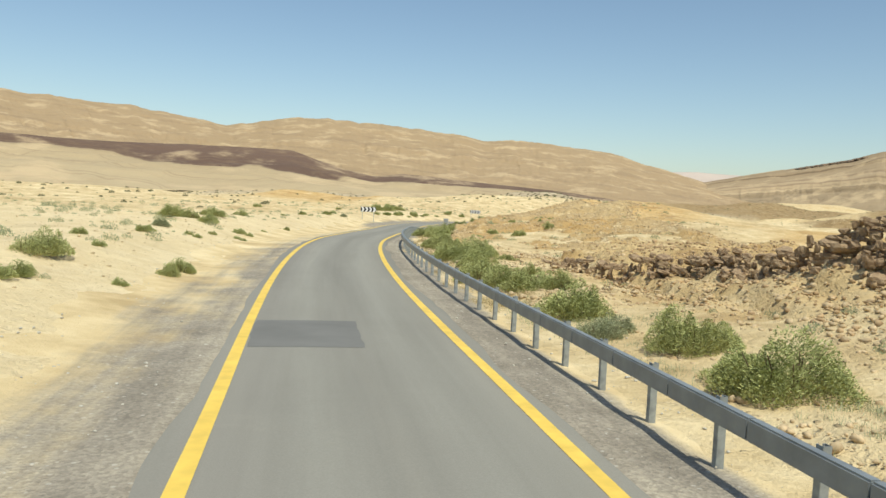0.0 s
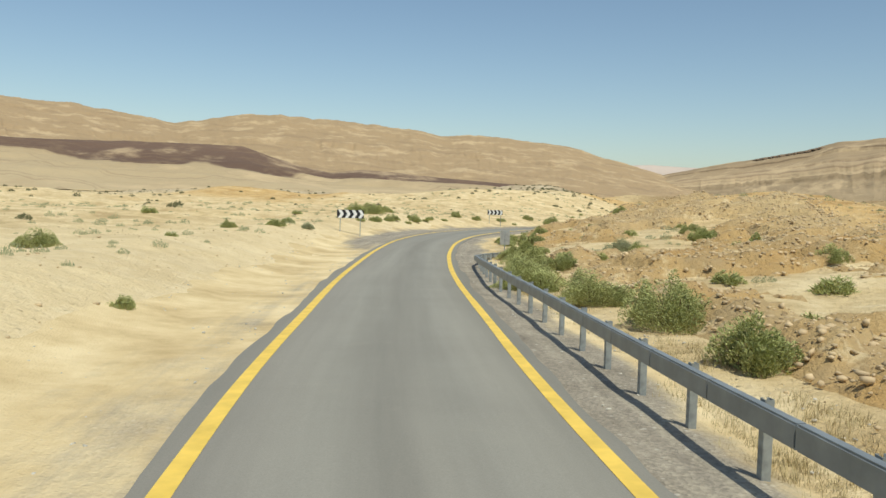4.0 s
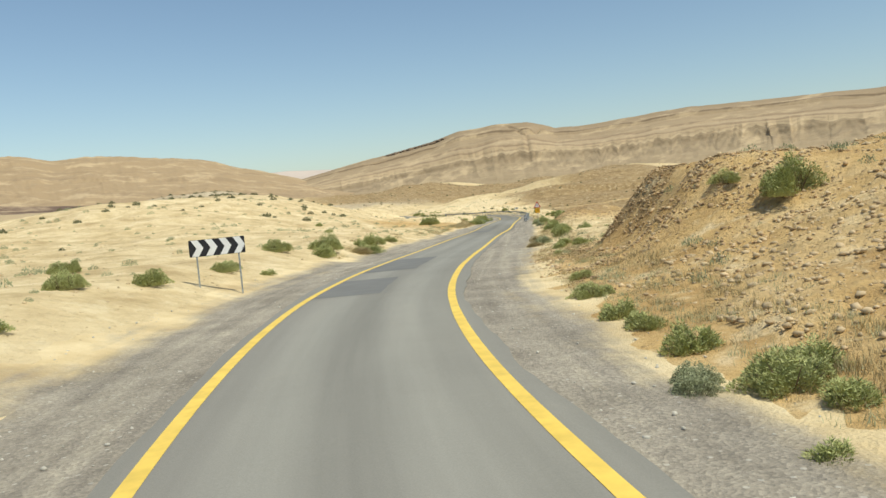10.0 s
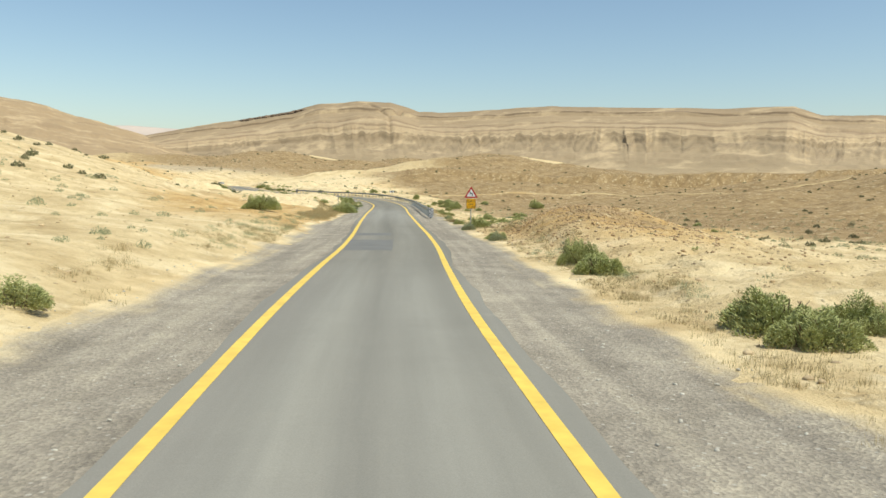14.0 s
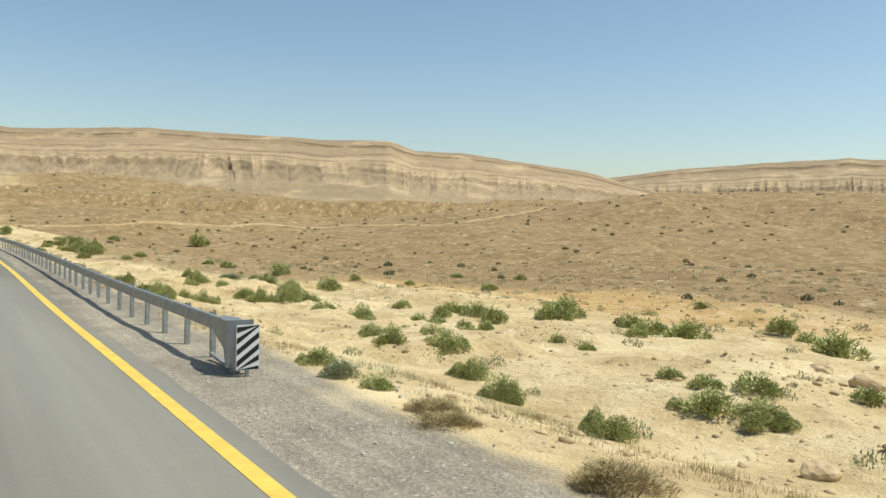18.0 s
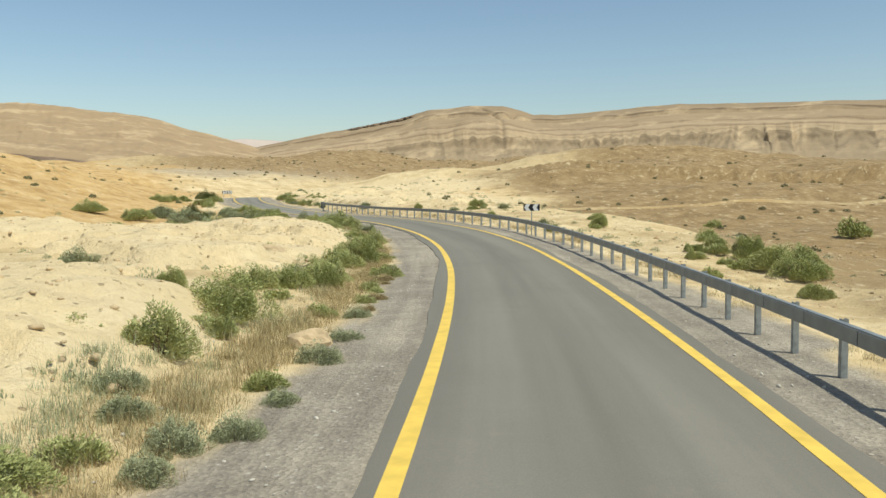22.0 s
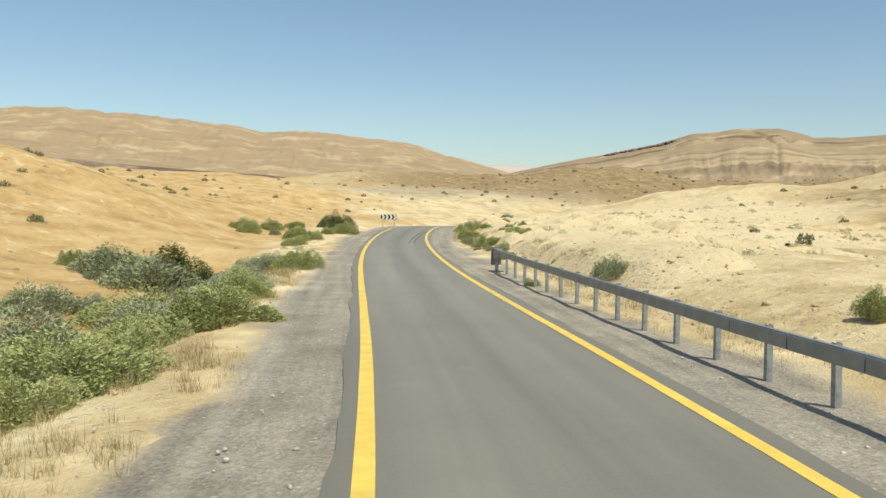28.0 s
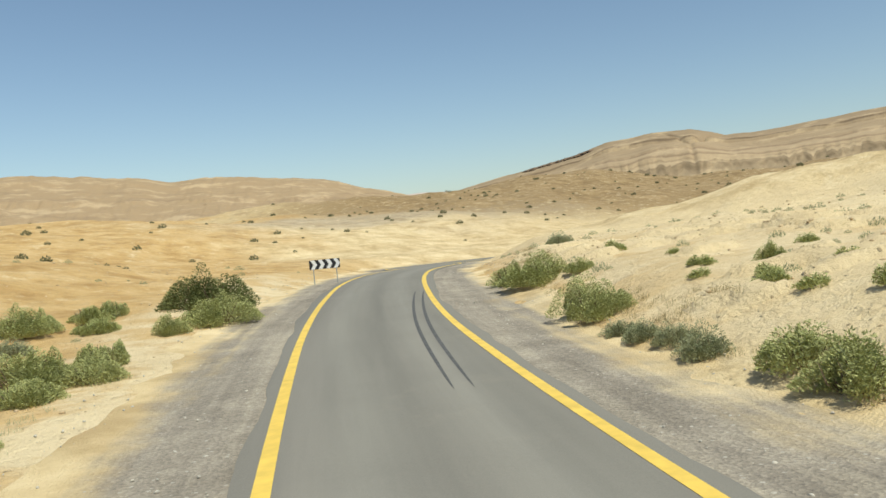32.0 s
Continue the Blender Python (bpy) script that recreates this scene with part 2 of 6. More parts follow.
def foliage_material(name, dark, light, dry):
    m, nt, b = material(name, 0.75)
    g = nt.nodes.new("ShaderNodeNewGeometry")
    oi = nt.nodes.new("ShaderNodeObjectInfo")
    c = ramp(nt, g.outputs["Random Per Island"], [(0.0, dark), (0.6, light), (0.9, light), (1.0, dry)])
    c = mix(nt, maths(nt, "MULTIPLY", oi.outputs["Random"], 0.45), c, tuple(0.5 * (a + d) for a, d in zip(light, dry)))
    nt.links.new(c, b.inputs["Base Color"])
    b.inputs["Subsurface Weight"].default_value = 0.0
    return m


SAND = sand_material()
MESA = rock_material("bedded_mesa_rock", [
    (0.0, (0.40, 0.305, 0.18)), (0.16, (0.33, 0.25, 0.15)), (0.24, (0.37, 0.28, 0.17)), (0.30, (0.29, 0.22, 0.135)), (0.35, (0.35, 0.265, 0.16)), (0.40, (0.27, 0.20, 0.12)), (0.44, (0.33, 0.25, 0.15)), (0.458, (0.29, 0.215, 0.13)), (0.47, (0.48, 0.365, 0.225)), (0.57, (0.44, 0.33, 0.20)),
    (0.585, (0.30, 0.215, 0.13)), (0.605, (0.43, 0.325, 0.20)), (0.655, (0.41, 0.305, 0.185)), (0.67, (0.28, 0.20, 0.125)), (0.69, (0.37, 0.275, 0.165)), (0.84, (0.35, 0.26, 0.155)), (0.862, (0.17, 0.12, 0.075)), (0.885, (0.34, 0.25, 0.15)), (1.0, (0.30, 0.22, 0.13))])
RIDGE = rock_material("bedded_ridge_rock", [
    (0.0, (0.42, 0.32, 0.185)), (0.25, (0.45, 0.34, 0.195)), (0.45, (0.37, 0.27, 0.15)), (0.62, (0.43, 0.32, 0.185)), (0.8, (0.34, 0.24, 0.135)), (1.0, (0.37, 0.265, 0.15))])
DARKBAND = rock_material("dark_basalt_band", [(0.0, (0.447, 0.353, 0.215)), (0.535, (0.413, 0.318, 0.189)), (0.57, (0.125, 0.080, 0.058)), (1.0, (0.155, 0.10, 0.072))])
# distance haze is painted in: a paler, pinkish base colour for the farthest rock
HAZE = simple("haze_tinted_far_rock", (0.50, 0.42, 0.36), 1.0, 0, 0.1, 0.004)
ASPHALT = asphalt_material()
PATCH = simple("fresh_asphalt_patch", (0.175, 0.170, 0.156), 0.8, 0, 0.1, 0.8, 0.004)
RUBBER = simple("tyre_rubber_marks", (0.10, 0.098, 0.093), 0.8, 0, 0.4, 9.0)
GRAVEL = gravel_material()
YELLOW = simple("yellow_line_paint", (0.76, 0.525, 0.105), 0.6, 0, 0.13, 2.5, 0.002)
STEEL = simple("galvanised_steel", (0.255, 0.275, 0.28), 0.42, 0.35, 0.16, 3.0)
POSTSTEEL = simple("weathered_post_steel", (0.33, 0.35, 0.34), 0.5, 0.4, 0.25, 7.0)
WHITE = simple("white_reflective_sheet", (0.78, 0.78, 0.76), 0.4, 0, 0.05, 4.0)
BLACK = simple("black_sign_paint", (0.025, 0.025, 0.028), 0.5, 0, 0.2, 4.0)
RED = simple("red_sign_paint", (0.42, 0.035, 0.045), 0.45, 0, 0.12, 4.0)
AMBER = simple("amber_sign_sheet", (0.80, 0.42, 0.02), 0.45, 0, 0.08, 4.0)
GREYBACK = simple("bare_aluminium_back", (0.42, 0.42, 0.40), 0.5, 0.5, 0.15, 4.0)
GREEN = foliage_material("green_shrub_leaves", (0.25, 0.27, 0.10), (0.42, 0.44, 0.17), (0.51, 0.485, 0.24))
GREY = foliage_material("grey_shrub_leaves", (0.23, 0.25, 0.14), (0.36, 0.385, 0.215), (0.45, 0.43, 0.27))
DARKGREEN = foliage_material("dark_tamarisk_leaves", (0.08, 0.10, 0.03), (0.17, 0.19, 0.065), (0.26, 0.25, 0.10))
SCRUBLEAF = foliage_material("dark_scrub_leaves", (0.11, 0.12, 0.055), (0.19, 0.19, 0.10), (0.27, 0.23, 0.13))
DRY = foliage_material("dry_grass_blades", (0.27, 0.21, 0.10), (0.42, 0.335, 0.165), (0.54, 0.45, 0.25))
TWIG = simple("woody_twigs", (0.17, 0.12, 0.075), 0.9, 0, 0.3, 20.0)
ROCK = simple("tan_limestone", (0.54, 0.41, 0.245), 0.95, 0, 0.28, 1.6, 0.03)
BROWNROCK = simple("brown_conglomerate_rock", (0.43, 0.30, 0.165), 0.95, 0, 0.4, 1.6, 0.03)

LEDGEROCK, lnt, lb = material("brown_ledge_rock", 0.95)
lvec = coords(lnt)
loi = lnt.nodes.new("ShaderNodeObjectInfo")
lc = ramp(lnt, noise_tex(lnt, lvec, 2.6, 6, 0.7), [(0.34, (0.19, 0.125, 0.075)), (0.5, (0.33, 0.225, 0.135)), (0.66, (0.49, 0.365, 0.225))])
lc = mix(lnt, maths(lnt, "MULTIPLY", loi.outputs["Random"], 0.6), lc, (0.45, 0.33, 0.20))
lnt.links.new(lc, lb.inputs["Base Color"])
bump(lnt, lb, noise_tex(lnt, lvec, 7, 6, 0.7), 0.8, 0.06)
DARKROCK = simple("dark_crest_rock", (0.17, 0.12, 0.08), 0.95, 0, 0.3, 0.05)

HALF = 2.29  # from the road's middle to either yellow line
CENTRE_FIRST = [
    (8.63, -42.34, -3.16),
    (5.31, -22.62, -3.07),
    (2.23, -4.14, -2.99),
    (0.27, 7.48, -2.97),
    (-1.35, 16.93, -2.97),
    (-2.88, 26.68, -2.97),
    (-4.18, 36.60, -2.95),
    (-5.15, 46.53, -2.95),
    (-5.66, 56.51, -3.02),
    (-5.72, 66.50, -3.17),
    (-5.69, 76.49, -3.34),
    (-5.40, 86.47, -3.47),
    (-4.80, 96.45, -3.47),
    (-3.62, 106.39, -3.37),
    (-1.45, 116.16, -3.30),
    (1.49, 125.72, -3.35),
    (4.96, 135.11, -3.44),
    (9.21, 144.16, -3.53),
    (14.25, 152.79, -3.68),
    (19.73, 161.16, -3.90),
    (25.32, 169.45, -4.16),
    (30.86, 177.77, -4.42),
    (36.45, 186.06, -4.65),
    (42.21, 194.24, -4.85),
    (48.05, 202.36, -5.05),
    (53.73, 210.59, -5.23),
]
CENTRE_LAST = [
    (59.29, 218.90, -5.40),
    (64.86, 227.21, -5.57),
    (70.46, 235.50, -5.76),
    (76.06, 243.78, -5.97),
    (81.73, 252.02, -6.17),
    (87.41, 260.25, -6.37),
    (93.02, 268.52, -6.58),
    (98.59, 276.83, -6.77),
    (103.92, 285.28, -6.95),
    (108.94, 293.92, -7.06),
    (113.42, 302.87, -7.06),
    (117.00, 312.18, -7.01),
    (119.56, 321.80, -7.00),
    (121.34, 331.62, -7.06),
    (122.69, 341.51, -7.20),
    (123.84, 351.43, -7.33),
    (124.94, 361.37, -7.40),
    (126.11, 371.31, -7.38),
    (127.48, 381.22, -7.31),
    (129.08, 391.09, -7.23),
    (130.93, 400.92, -7.10),
    (133.21, 410.62, -6.88),
    (135.93, 420.14, -6.72),
    (139.74, 430.33, -6.80),
    (145.80, 442.34, -7.11),
    (152.67, 452.26, -7.34),
    (229.78, 484.87, -8.44),
]
CENTRE = CENTRE_FIRST + CENTRE_LAST
# along the road: heights of the ground beside it at 13 and 45 m (left, then right), shoulder reach left and right, sandiness left and right
SIDES_FIRST = [
    (0, 0.9, 1.5, 0.2, -0.5, 6.5, 4.6, 0.3, 0.0),
    (45, 0.9, 1.5, 0.4, -1.0, 6.5, 4.4, 0.3, 0.0),
    (80, 1.0, 1.4, 0.0, -0.2, 6.5, 4.2, 0.5, 0.0),
    (118, 1.2, 1.6, 0.2, 1.2, 6.7, 4.2, 0.8, 0.0),
    (138, 1.2, 1.6, 0.5, 1.3, 6.7, 4.5, 0.72, 0.1),
    (148, 1.2, 1.6, 0.7, 1.4, 6.9, 4.7, 0.2, 0.18),
    (155, 1.1, 1.6, 0.9, 1.4, 7.0, 4.8, 0.12, 0.22),
    (175, 1.1, 1.4, 0.3, 1.0, 6.6, 5.4, 0.12, 0.24),
    (200, 1.1, 1.5, 0.2, 0.4, 6.8, 6.2, 0.12, 0.15),
    (225, 0.8, 1.6, 0.1, -0.8, 6.6, 6.4, 0.0, 0.0),
    (270, 0.3, 1.2, -0.1, -1.2, 6.4, 6.2, 0.0, 0.0),
]
SIDES_LAST = [
    (300, 0.2, 0.8, -1.2, -2.2, 5.2, 5.8, 0.0, 0.0),
    (330, 0.3, 0.6, -1.9, -2.6, 5.2, 5.4, 0.0, 0.0),
    (360, 0.7, 0.6, -1.5, -3.2, 5.0, 5.2, 0.0, 0.0),
    (385, 0.2, -0.6, -0.4, -4.2, 4.9, 5.2, 0.0, 0.0),
    (405, -1.2, -1.4, 0.2, -4.4, 5.0, 5.2, 0.0, 0.0),
    (430, -2.5, -0.6, 0.5, -3.0, 5.6, 5.6, 0.1, 0.1),
    (455, -2.3, 0.4, 0.4, -1.0, 5.6, 6.0, 0.2, 0.2),
    (490, -0.8, 1.5, 0.0, 0.3, 5.8, 6.0, 0.2, 0.2),
    (520, 0.3, 2.0, 0.6, 2.0, 5.8, 5.0, 0.3, 0.2),
    (560, 0.5, 3.0, 1.5, 3.0, 5.8, 5.0, 0.3, 0.2),
]
SIDES = np.array(SIDES_FIRST + SIDES_LAST)
# hillocks, banks and heaps: x, y, turn, half-axes, height, steepness
MOUNDS = [
    (44, 322, 72, 80, 26, 11.5, 2.0),
    (22, 235, 60, 40, 18, 2.6, 2.0),
    (16, 27, 100, 13, 4.5, 0.8, 3.0),
    (14.5, 13.5, 100, 6, 4.0, 1.5, 2.5),
    (30, 20, 95, 25, 9, 2.2, 2.5),
    (25, 100, 80, 34, 13, 1.5, 2.0),
    (64, 203.5, 55, 13, 5.0, 1.4, 2.5),
    (95, 395, 70, 45, 20, 4.0, 2.0),
    (60, 420, 60, 60, 30, 5.0, 2.0),
    (90, 500, 20, 60, 34, 5.0, 2.0),
    (150, 395, 65, 26, 9, 0.8, 2.0),
]
MOUNDS += [
    (215, 575, 8, 95, 42, 13.0, 2.0),
    (250, 300, 80, 90, 40, 2.0, 2.0),
    (400, 260, 70, 160, 90, 3.0, 2.0),
    (330, 520, 50, 140, 60, 12.0, 2.0),
    (520, 700, 40, 160, 70, 16.0, 2.0),
    (420, 950, 20, 200, 90, 18.0, 2.0),
    (330, 245, 78, 120, 70, 4.5, 2.2),
    (285, 224, 88, 80, 40, 7.5, 2.0),
    (215, 262, 70, 50, 22, 2.2, 2.0),
    (-60, 330, 90, 90, 60, 6.0, 2.0),
    (-40, 560, 0, 140, 70, 7.0, 2.0),
    (194, 401, -38, 15, 7, 2.6, 2.0),
    (228, 442, -38, 30, 10, 3.6, 2.0),
    (262, 428, -33, 34, 12, 4.2, 2.0),
    (178, 432, -42, 20, 8, 2.6, 2.0),
]
GREY_ZONES = [(48, 318, 70, 56, 36), (-60, 330, 90, 90, 60), (160, 520, 20, 90, 30)]
OCHRE_ZONES = [(64, 203.5, 55, 16, 7), (7.5, 121, 68, 14, 3.5), (15, 140, 60, 9, 3.5), (240, 350, 40, 80, 50), (110, 395, 60, 60, 26), (85, 410, 60, 80, 40), (40, 60, 80, 30, 12), (130, 250, 50, 40, 14), (30, 120, 70, 40, 12), (200, 330, 40, 60, 40), (60, 240, 56, 40, 10), (40, 500, 30, 120, 60), (-30, 240, 80, 60, 20), (196, 378, -35, 30, 14), (20, 138, 66, 16, 8)]
BROWN_ZONES = [(64, 203.5, 55, 14, 5.5), (300, 260, 80, 160, 110), (160, 245, 55, 40, 22), (210, 560, 10, 90, 50), (330, 520, 50, 140, 80), (15, 33, 100, 14, 5)]
STONE_ZONES = [(150, 240, 55, 60, 30), (15, 105, 80, 35, 12), (23, 136, 66, 17, 9), (15, 32, 100, 18, 6), (64, 203, 55, 14, 7)]
PATCHES = [(56.1, 59.9, -2.15, 0.20), (192.1, 198.2, -2.17, 0.02), (202.0, 211.8, -2.08, 0.22), (258.1, 266.0, -2.17, 0.12), (269.7, 272.5, -2.06, 0.03)]
# chevron boards: x, y, turn, width, side they point to, posts, label, height of the lower edge
CHEVRONS = [
    (-9.6, 109.8, 3, 2.1, 1, (-0.75, 0.75), "black board with white chevrons on two thin posts", 1.28),
    (6.8, 152.8, -12, 2.0, 1, (-0.75, 0.75), "black and white chevron board at the sandy bend", 1.35),
    (119.7, 306.6, -36, 1.0, -1, (0.0,), "small chevron board on one post behind the guard rail", 1.58),
    (133.4, 424.6, -9, 1.85, 1, (-0.75, 0.75), "distant black and white chevron board on the outer bend", 0.95),
]
SLOW_SIGN = (64.06, 215.5, -36)
MARKERS = [
    (73.03, 232.02, -36, 0.42, 0.82, 0.18, True, "black and white striped marker plate at the rail's end"),
    (1.2, 98.5, 172, 0.62, 0.95, 0.40, False, "bare grey back of a small sign beside the rail's end"),
    (78.9, 259.0, 62, 0.55, 1.0, 0.9, False, "bare grey sign back on a steel post by the roadside"),
]
PLANTS = []
PLANTS.append(("G", [(6.7, 10.4, 2.23), (6.5, 14.1, 2.20), (-10.6, 17.7, 1.16), (-10.5, 18.8, 1.03), (4.6, 19.2, 1.97), (-11.8, 22.6, 1.60), (5.0, 24.8, 1.60), (-8.5, 24.9, 0.86), (4.1, 25.3, 1.92), (3.4, 26.5, 2.03), (-8.6, 26.6, 1.08), (-12.1, 27.6, 0.58), (2.4, 28.6, 1.72), (4.3, 29.1, 1.56), (3.0, 29.5, 1.98), (5.6, 29.8, 1.38), (2.7, 32.7, 1.67), (2.7, 35.0, 2.14), (2.3, 37.0, 1.49), (-13.9, 37.3, 1.00), (4.3, 37.5, 1.47), (1.7, 39.0, 2.61), (3.3, 40.1, 1.41), (-12.4, 40.9, 0.53), (-12.9, 41.1, 0.47), (1.4, 41.2, 1.27), (2.8, 42.2, 2.79), (-12.6, 44.5, 0.53), (1.1, 45.1, 1.17), (-11.2, 46.1, 0.46)]))
PLANTS.append(("G", [(1.1, 47.1, 1.47), (-16.3, 47.7, 1.65), (1.3, 48.5, 2.08), (0.4, 50.2, 1.82), (-11.8, 50.3, 0.53), (-14.8, 50.8, 1.33), (-14.9, 51.9, 1.19), (-16.5, 52.7, 1.42), (0.6, 53.6, 1.79), (-18.8, 57.0, 1.63), (-16.2, 58.4, 1.36), (0.8, 59.6, 1.88), (-17.3, 60.4, 1.45), (4.0, 63.6, 0.90), (1.0, 64.8, 2.23), (-12.2, 64.9, 0.73), (0.4, 69.5, 2.31), (7.7, 69.7, 1.21), (5.5, 72.4, 1.01), (-0.7, 75.0, 2.72), (-18.6, 75.2, 1.56), (11.1, 76.1, 1.58), (3.9, 76.7, 0.95), (-0.2, 77.1, 0.86), (4.7, 77.4, 1.26), (-0.1, 79.9, 2.32), (9.6, 81.3, 1.41), (4.4, 81.6, 0.73), (1.6, 81.8, 1.93), (11.4, 83.0, 1.51)]))
PLANTS.append(("G", [(0.9, 83.4, 1.42), (0.8, 86.3, 2.61), (1.3, 88.4, 1.42), (11.7, 91.3, 1.82), (0.5, 91.3, 1.21), (2.5, 91.7, 0.93), (2.7, 92.4, 0.75), (0.8, 92.8, 1.35), (1.9, 93.2, 1.77), (13.1, 94.4, 1.72), (1.2, 94.6, 1.41), (12.9, 96.5, 1.63), (9.4, 98.3, 0.92), (3.1, 98.9, 1.86), (-16.8, 99.3, 1.32), (2.0, 102.2, 0.81), (3.5, 102.2, 1.39), (-14.2, 102.2, 1.29), (2.2, 103.0, 1.09), (6.8, 103.5, 1.02), (2.2, 104.3, 1.11), (2.1, 105.4, 1.26), (2.8, 106.1, 1.10), (5.0, 106.5, 1.63), (-14.1, 106.8, 0.97), (5.3, 107.5, 1.14), (3.0, 107.7, 0.91), (2.2, 107.9, 1.12), (9.5, 109.2, 1.20), (3.5, 111.5, 0.99)]))
PLANTS.append(("G", [(9.7, 111.6, 0.89), (4.9, 113.3, 0.70), (6.4, 117.1, 1.33), (-15.2, 120.9, 0.91), (11.0, 121.1, 1.17), (-9.4, 121.3, 0.89), (7.6, 121.9, 1.42), (8.3, 122.9, 1.36), (-8.2, 125.8, 1.45), (7.4, 126.0, 0.63), (6.7, 127.3, 0.51), (15.4, 127.4, 1.09), (-8.0, 127.8, 1.01), (8.4, 128.3, 0.80), (-6.8, 128.8, 1.36), (15.1, 129.1, 1.51), (8.5, 129.3, 1.15), (9.3, 129.5, 0.91), (-6.4, 130.2, 1.48), (9.6, 132.0, 0.95), (16.7, 132.2, 0.85), (-10.4, 133.8, 2.36), (-4.1, 134.0, 1.40), (10.6, 134.1, 0.89), (11.1, 135.5, 0.90), (-4.4, 135.7, 1.37), (-8.7, 136.5, 2.51), (-2.9, 137.0, 0.98), (19.5, 138.0, 1.90), (12.8, 138.6, 1.08)]))
PLANTS.append(("G", [(-2.4, 139.4, 0.84), (-2.2, 140.5, 0.77), (19.8, 140.5, 1.11), (15.0, 141.9, 0.70), (-0.5, 143.0, 0.83), (1.4, 150.0, 1.28), (1.6, 151.6, 1.19), (4.3, 152.1, 1.37), (21.7, 152.3, 0.44), (-8.9, 154.8, 4.15), (25.3, 155.2, 0.94), (27.3, 155.6, 0.65), (24.5, 156.0, 0.80), (1.8, 157.0, 1.22), (8.1, 157.9, 1.40), (26.3, 158.1, 0.80), (10.2, 158.8, 0.72), (8.5, 158.9, 1.01), (36.2, 163.8, 1.27), (37.4, 168.6, 0.35), (13.7, 168.8, 1.73), (34.3, 169.1, 1.51), (16.8, 169.5, 1.77), (46.1, 171.6, 1.96), (18.0, 173.0, 2.21), (37.2, 173.2, 1.36), (19.0, 175.1, 1.41), (22.0, 175.3, 1.97), (44.5, 176.5, 0.67), (42.8, 177.5, 1.09)]))
PLANTS.append(("G", [(40.3, 177.6, 1.75), (45.3, 177.7, 0.81), (48.5, 177.8, 1.26), (54.5, 177.8, 1.15), (43.2, 178.3, 1.33), (41.3, 179.0, 1.93), (23.0, 179.1, 1.20), (50.3, 179.3, 1.60), (47.3, 180.7, 0.77), (25.3, 182.2, 1.92), (29.4, 188.1, 1.33), (47.3, 188.8, 1.77), (53.7, 189.2, 0.82), (49.3, 191.5, 2.03), (25.5, 192.8, 0.86), (57.3, 205.1, 1.31), (62.1, 205.7, 0.62), (31.6, 212.8, 0.86), (72.5, 214.7, 0.80), (65.3, 215.8, 1.82), (85.3, 218.8, 1.35), (78.3, 219.9, 1.09), (76.1, 220.7, 0.85), (67.7, 221.3, 1.08), (81.0, 221.6, 0.83), (94.2, 221.8, 2.04), (96.1, 222.7, 1.45), (77.6, 223.6, 1.26), (79.5, 223.8, 1.00), (101.8, 223.9, 1.71)]))
PLANTS.append(("G", [(78.0, 224.5, 1.16), (79.5, 224.8, 0.77), (78.0, 225.2, 0.42), (81.0, 225.8, 0.77), (74.3, 225.8, 1.08), (94.1, 227.1, 1.60), (76.7, 228.5, 1.10), (91.5, 228.6, 0.86), (96.7, 228.9, 1.40), (114.8, 229.0, 0.97), (95.5, 229.2, 1.13), (86.6, 229.2, 0.55), (98.5, 230.2, 1.28), (54.8, 230.5, 3.36), (80.0, 230.5, 1.20), (88.1, 230.6, 0.70), (74.9, 231.8, 0.81), (88.8, 232.2, 0.64), (86.0, 232.5, 0.74), (83.0, 232.6, 1.54), (84.4, 233.6, 1.41), (87.9, 233.8, 0.80), (82.4, 234.1, 1.51), (88.7, 234.3, 0.83), (103.5, 234.7, 2.14), (102.0, 234.8, 1.86), (85.6, 236.4, 1.70), (88.6, 236.7, 0.70), (98.4, 236.8, 1.43), (91.3, 237.5, 0.94)]))
PLANTS.append(("G", [(94.2, 237.9, 0.99), (100.0, 238.5, 1.45), (97.3, 239.1, 1.08), (91.7, 239.4, 0.49), (100.7, 240.0, 1.47), (93.1, 240.9, 0.88), (90.5, 241.0, 0.56), (94.0, 241.8, 1.48), (100.1, 242.7, 1.02), (95.1, 244.4, 1.18), (84.5, 244.8, 1.04), (86.2, 247.2, 1.05), (97.0, 248.0, 1.75), (128.5, 248.6, 1.49), (88.6, 248.8, 1.34), (93.2, 250.2, 1.62), (101.4, 250.6, 2.28), (74.9, 251.0, 3.42), (99.2, 251.4, 1.97), (89.7, 252.0, 1.07), (100.4, 252.1, 1.01), (104.7, 253.1, 1.83), (101.6, 254.2, 1.46), (96.7, 254.7, 1.92), (126.0, 255.2, 1.06), (107.7, 257.0, 1.72), (101.6, 257.8, 0.76), (142.8, 257.9, 1.35), (108.8, 258.7, 1.88), (105.1, 258.8, 1.06)]))
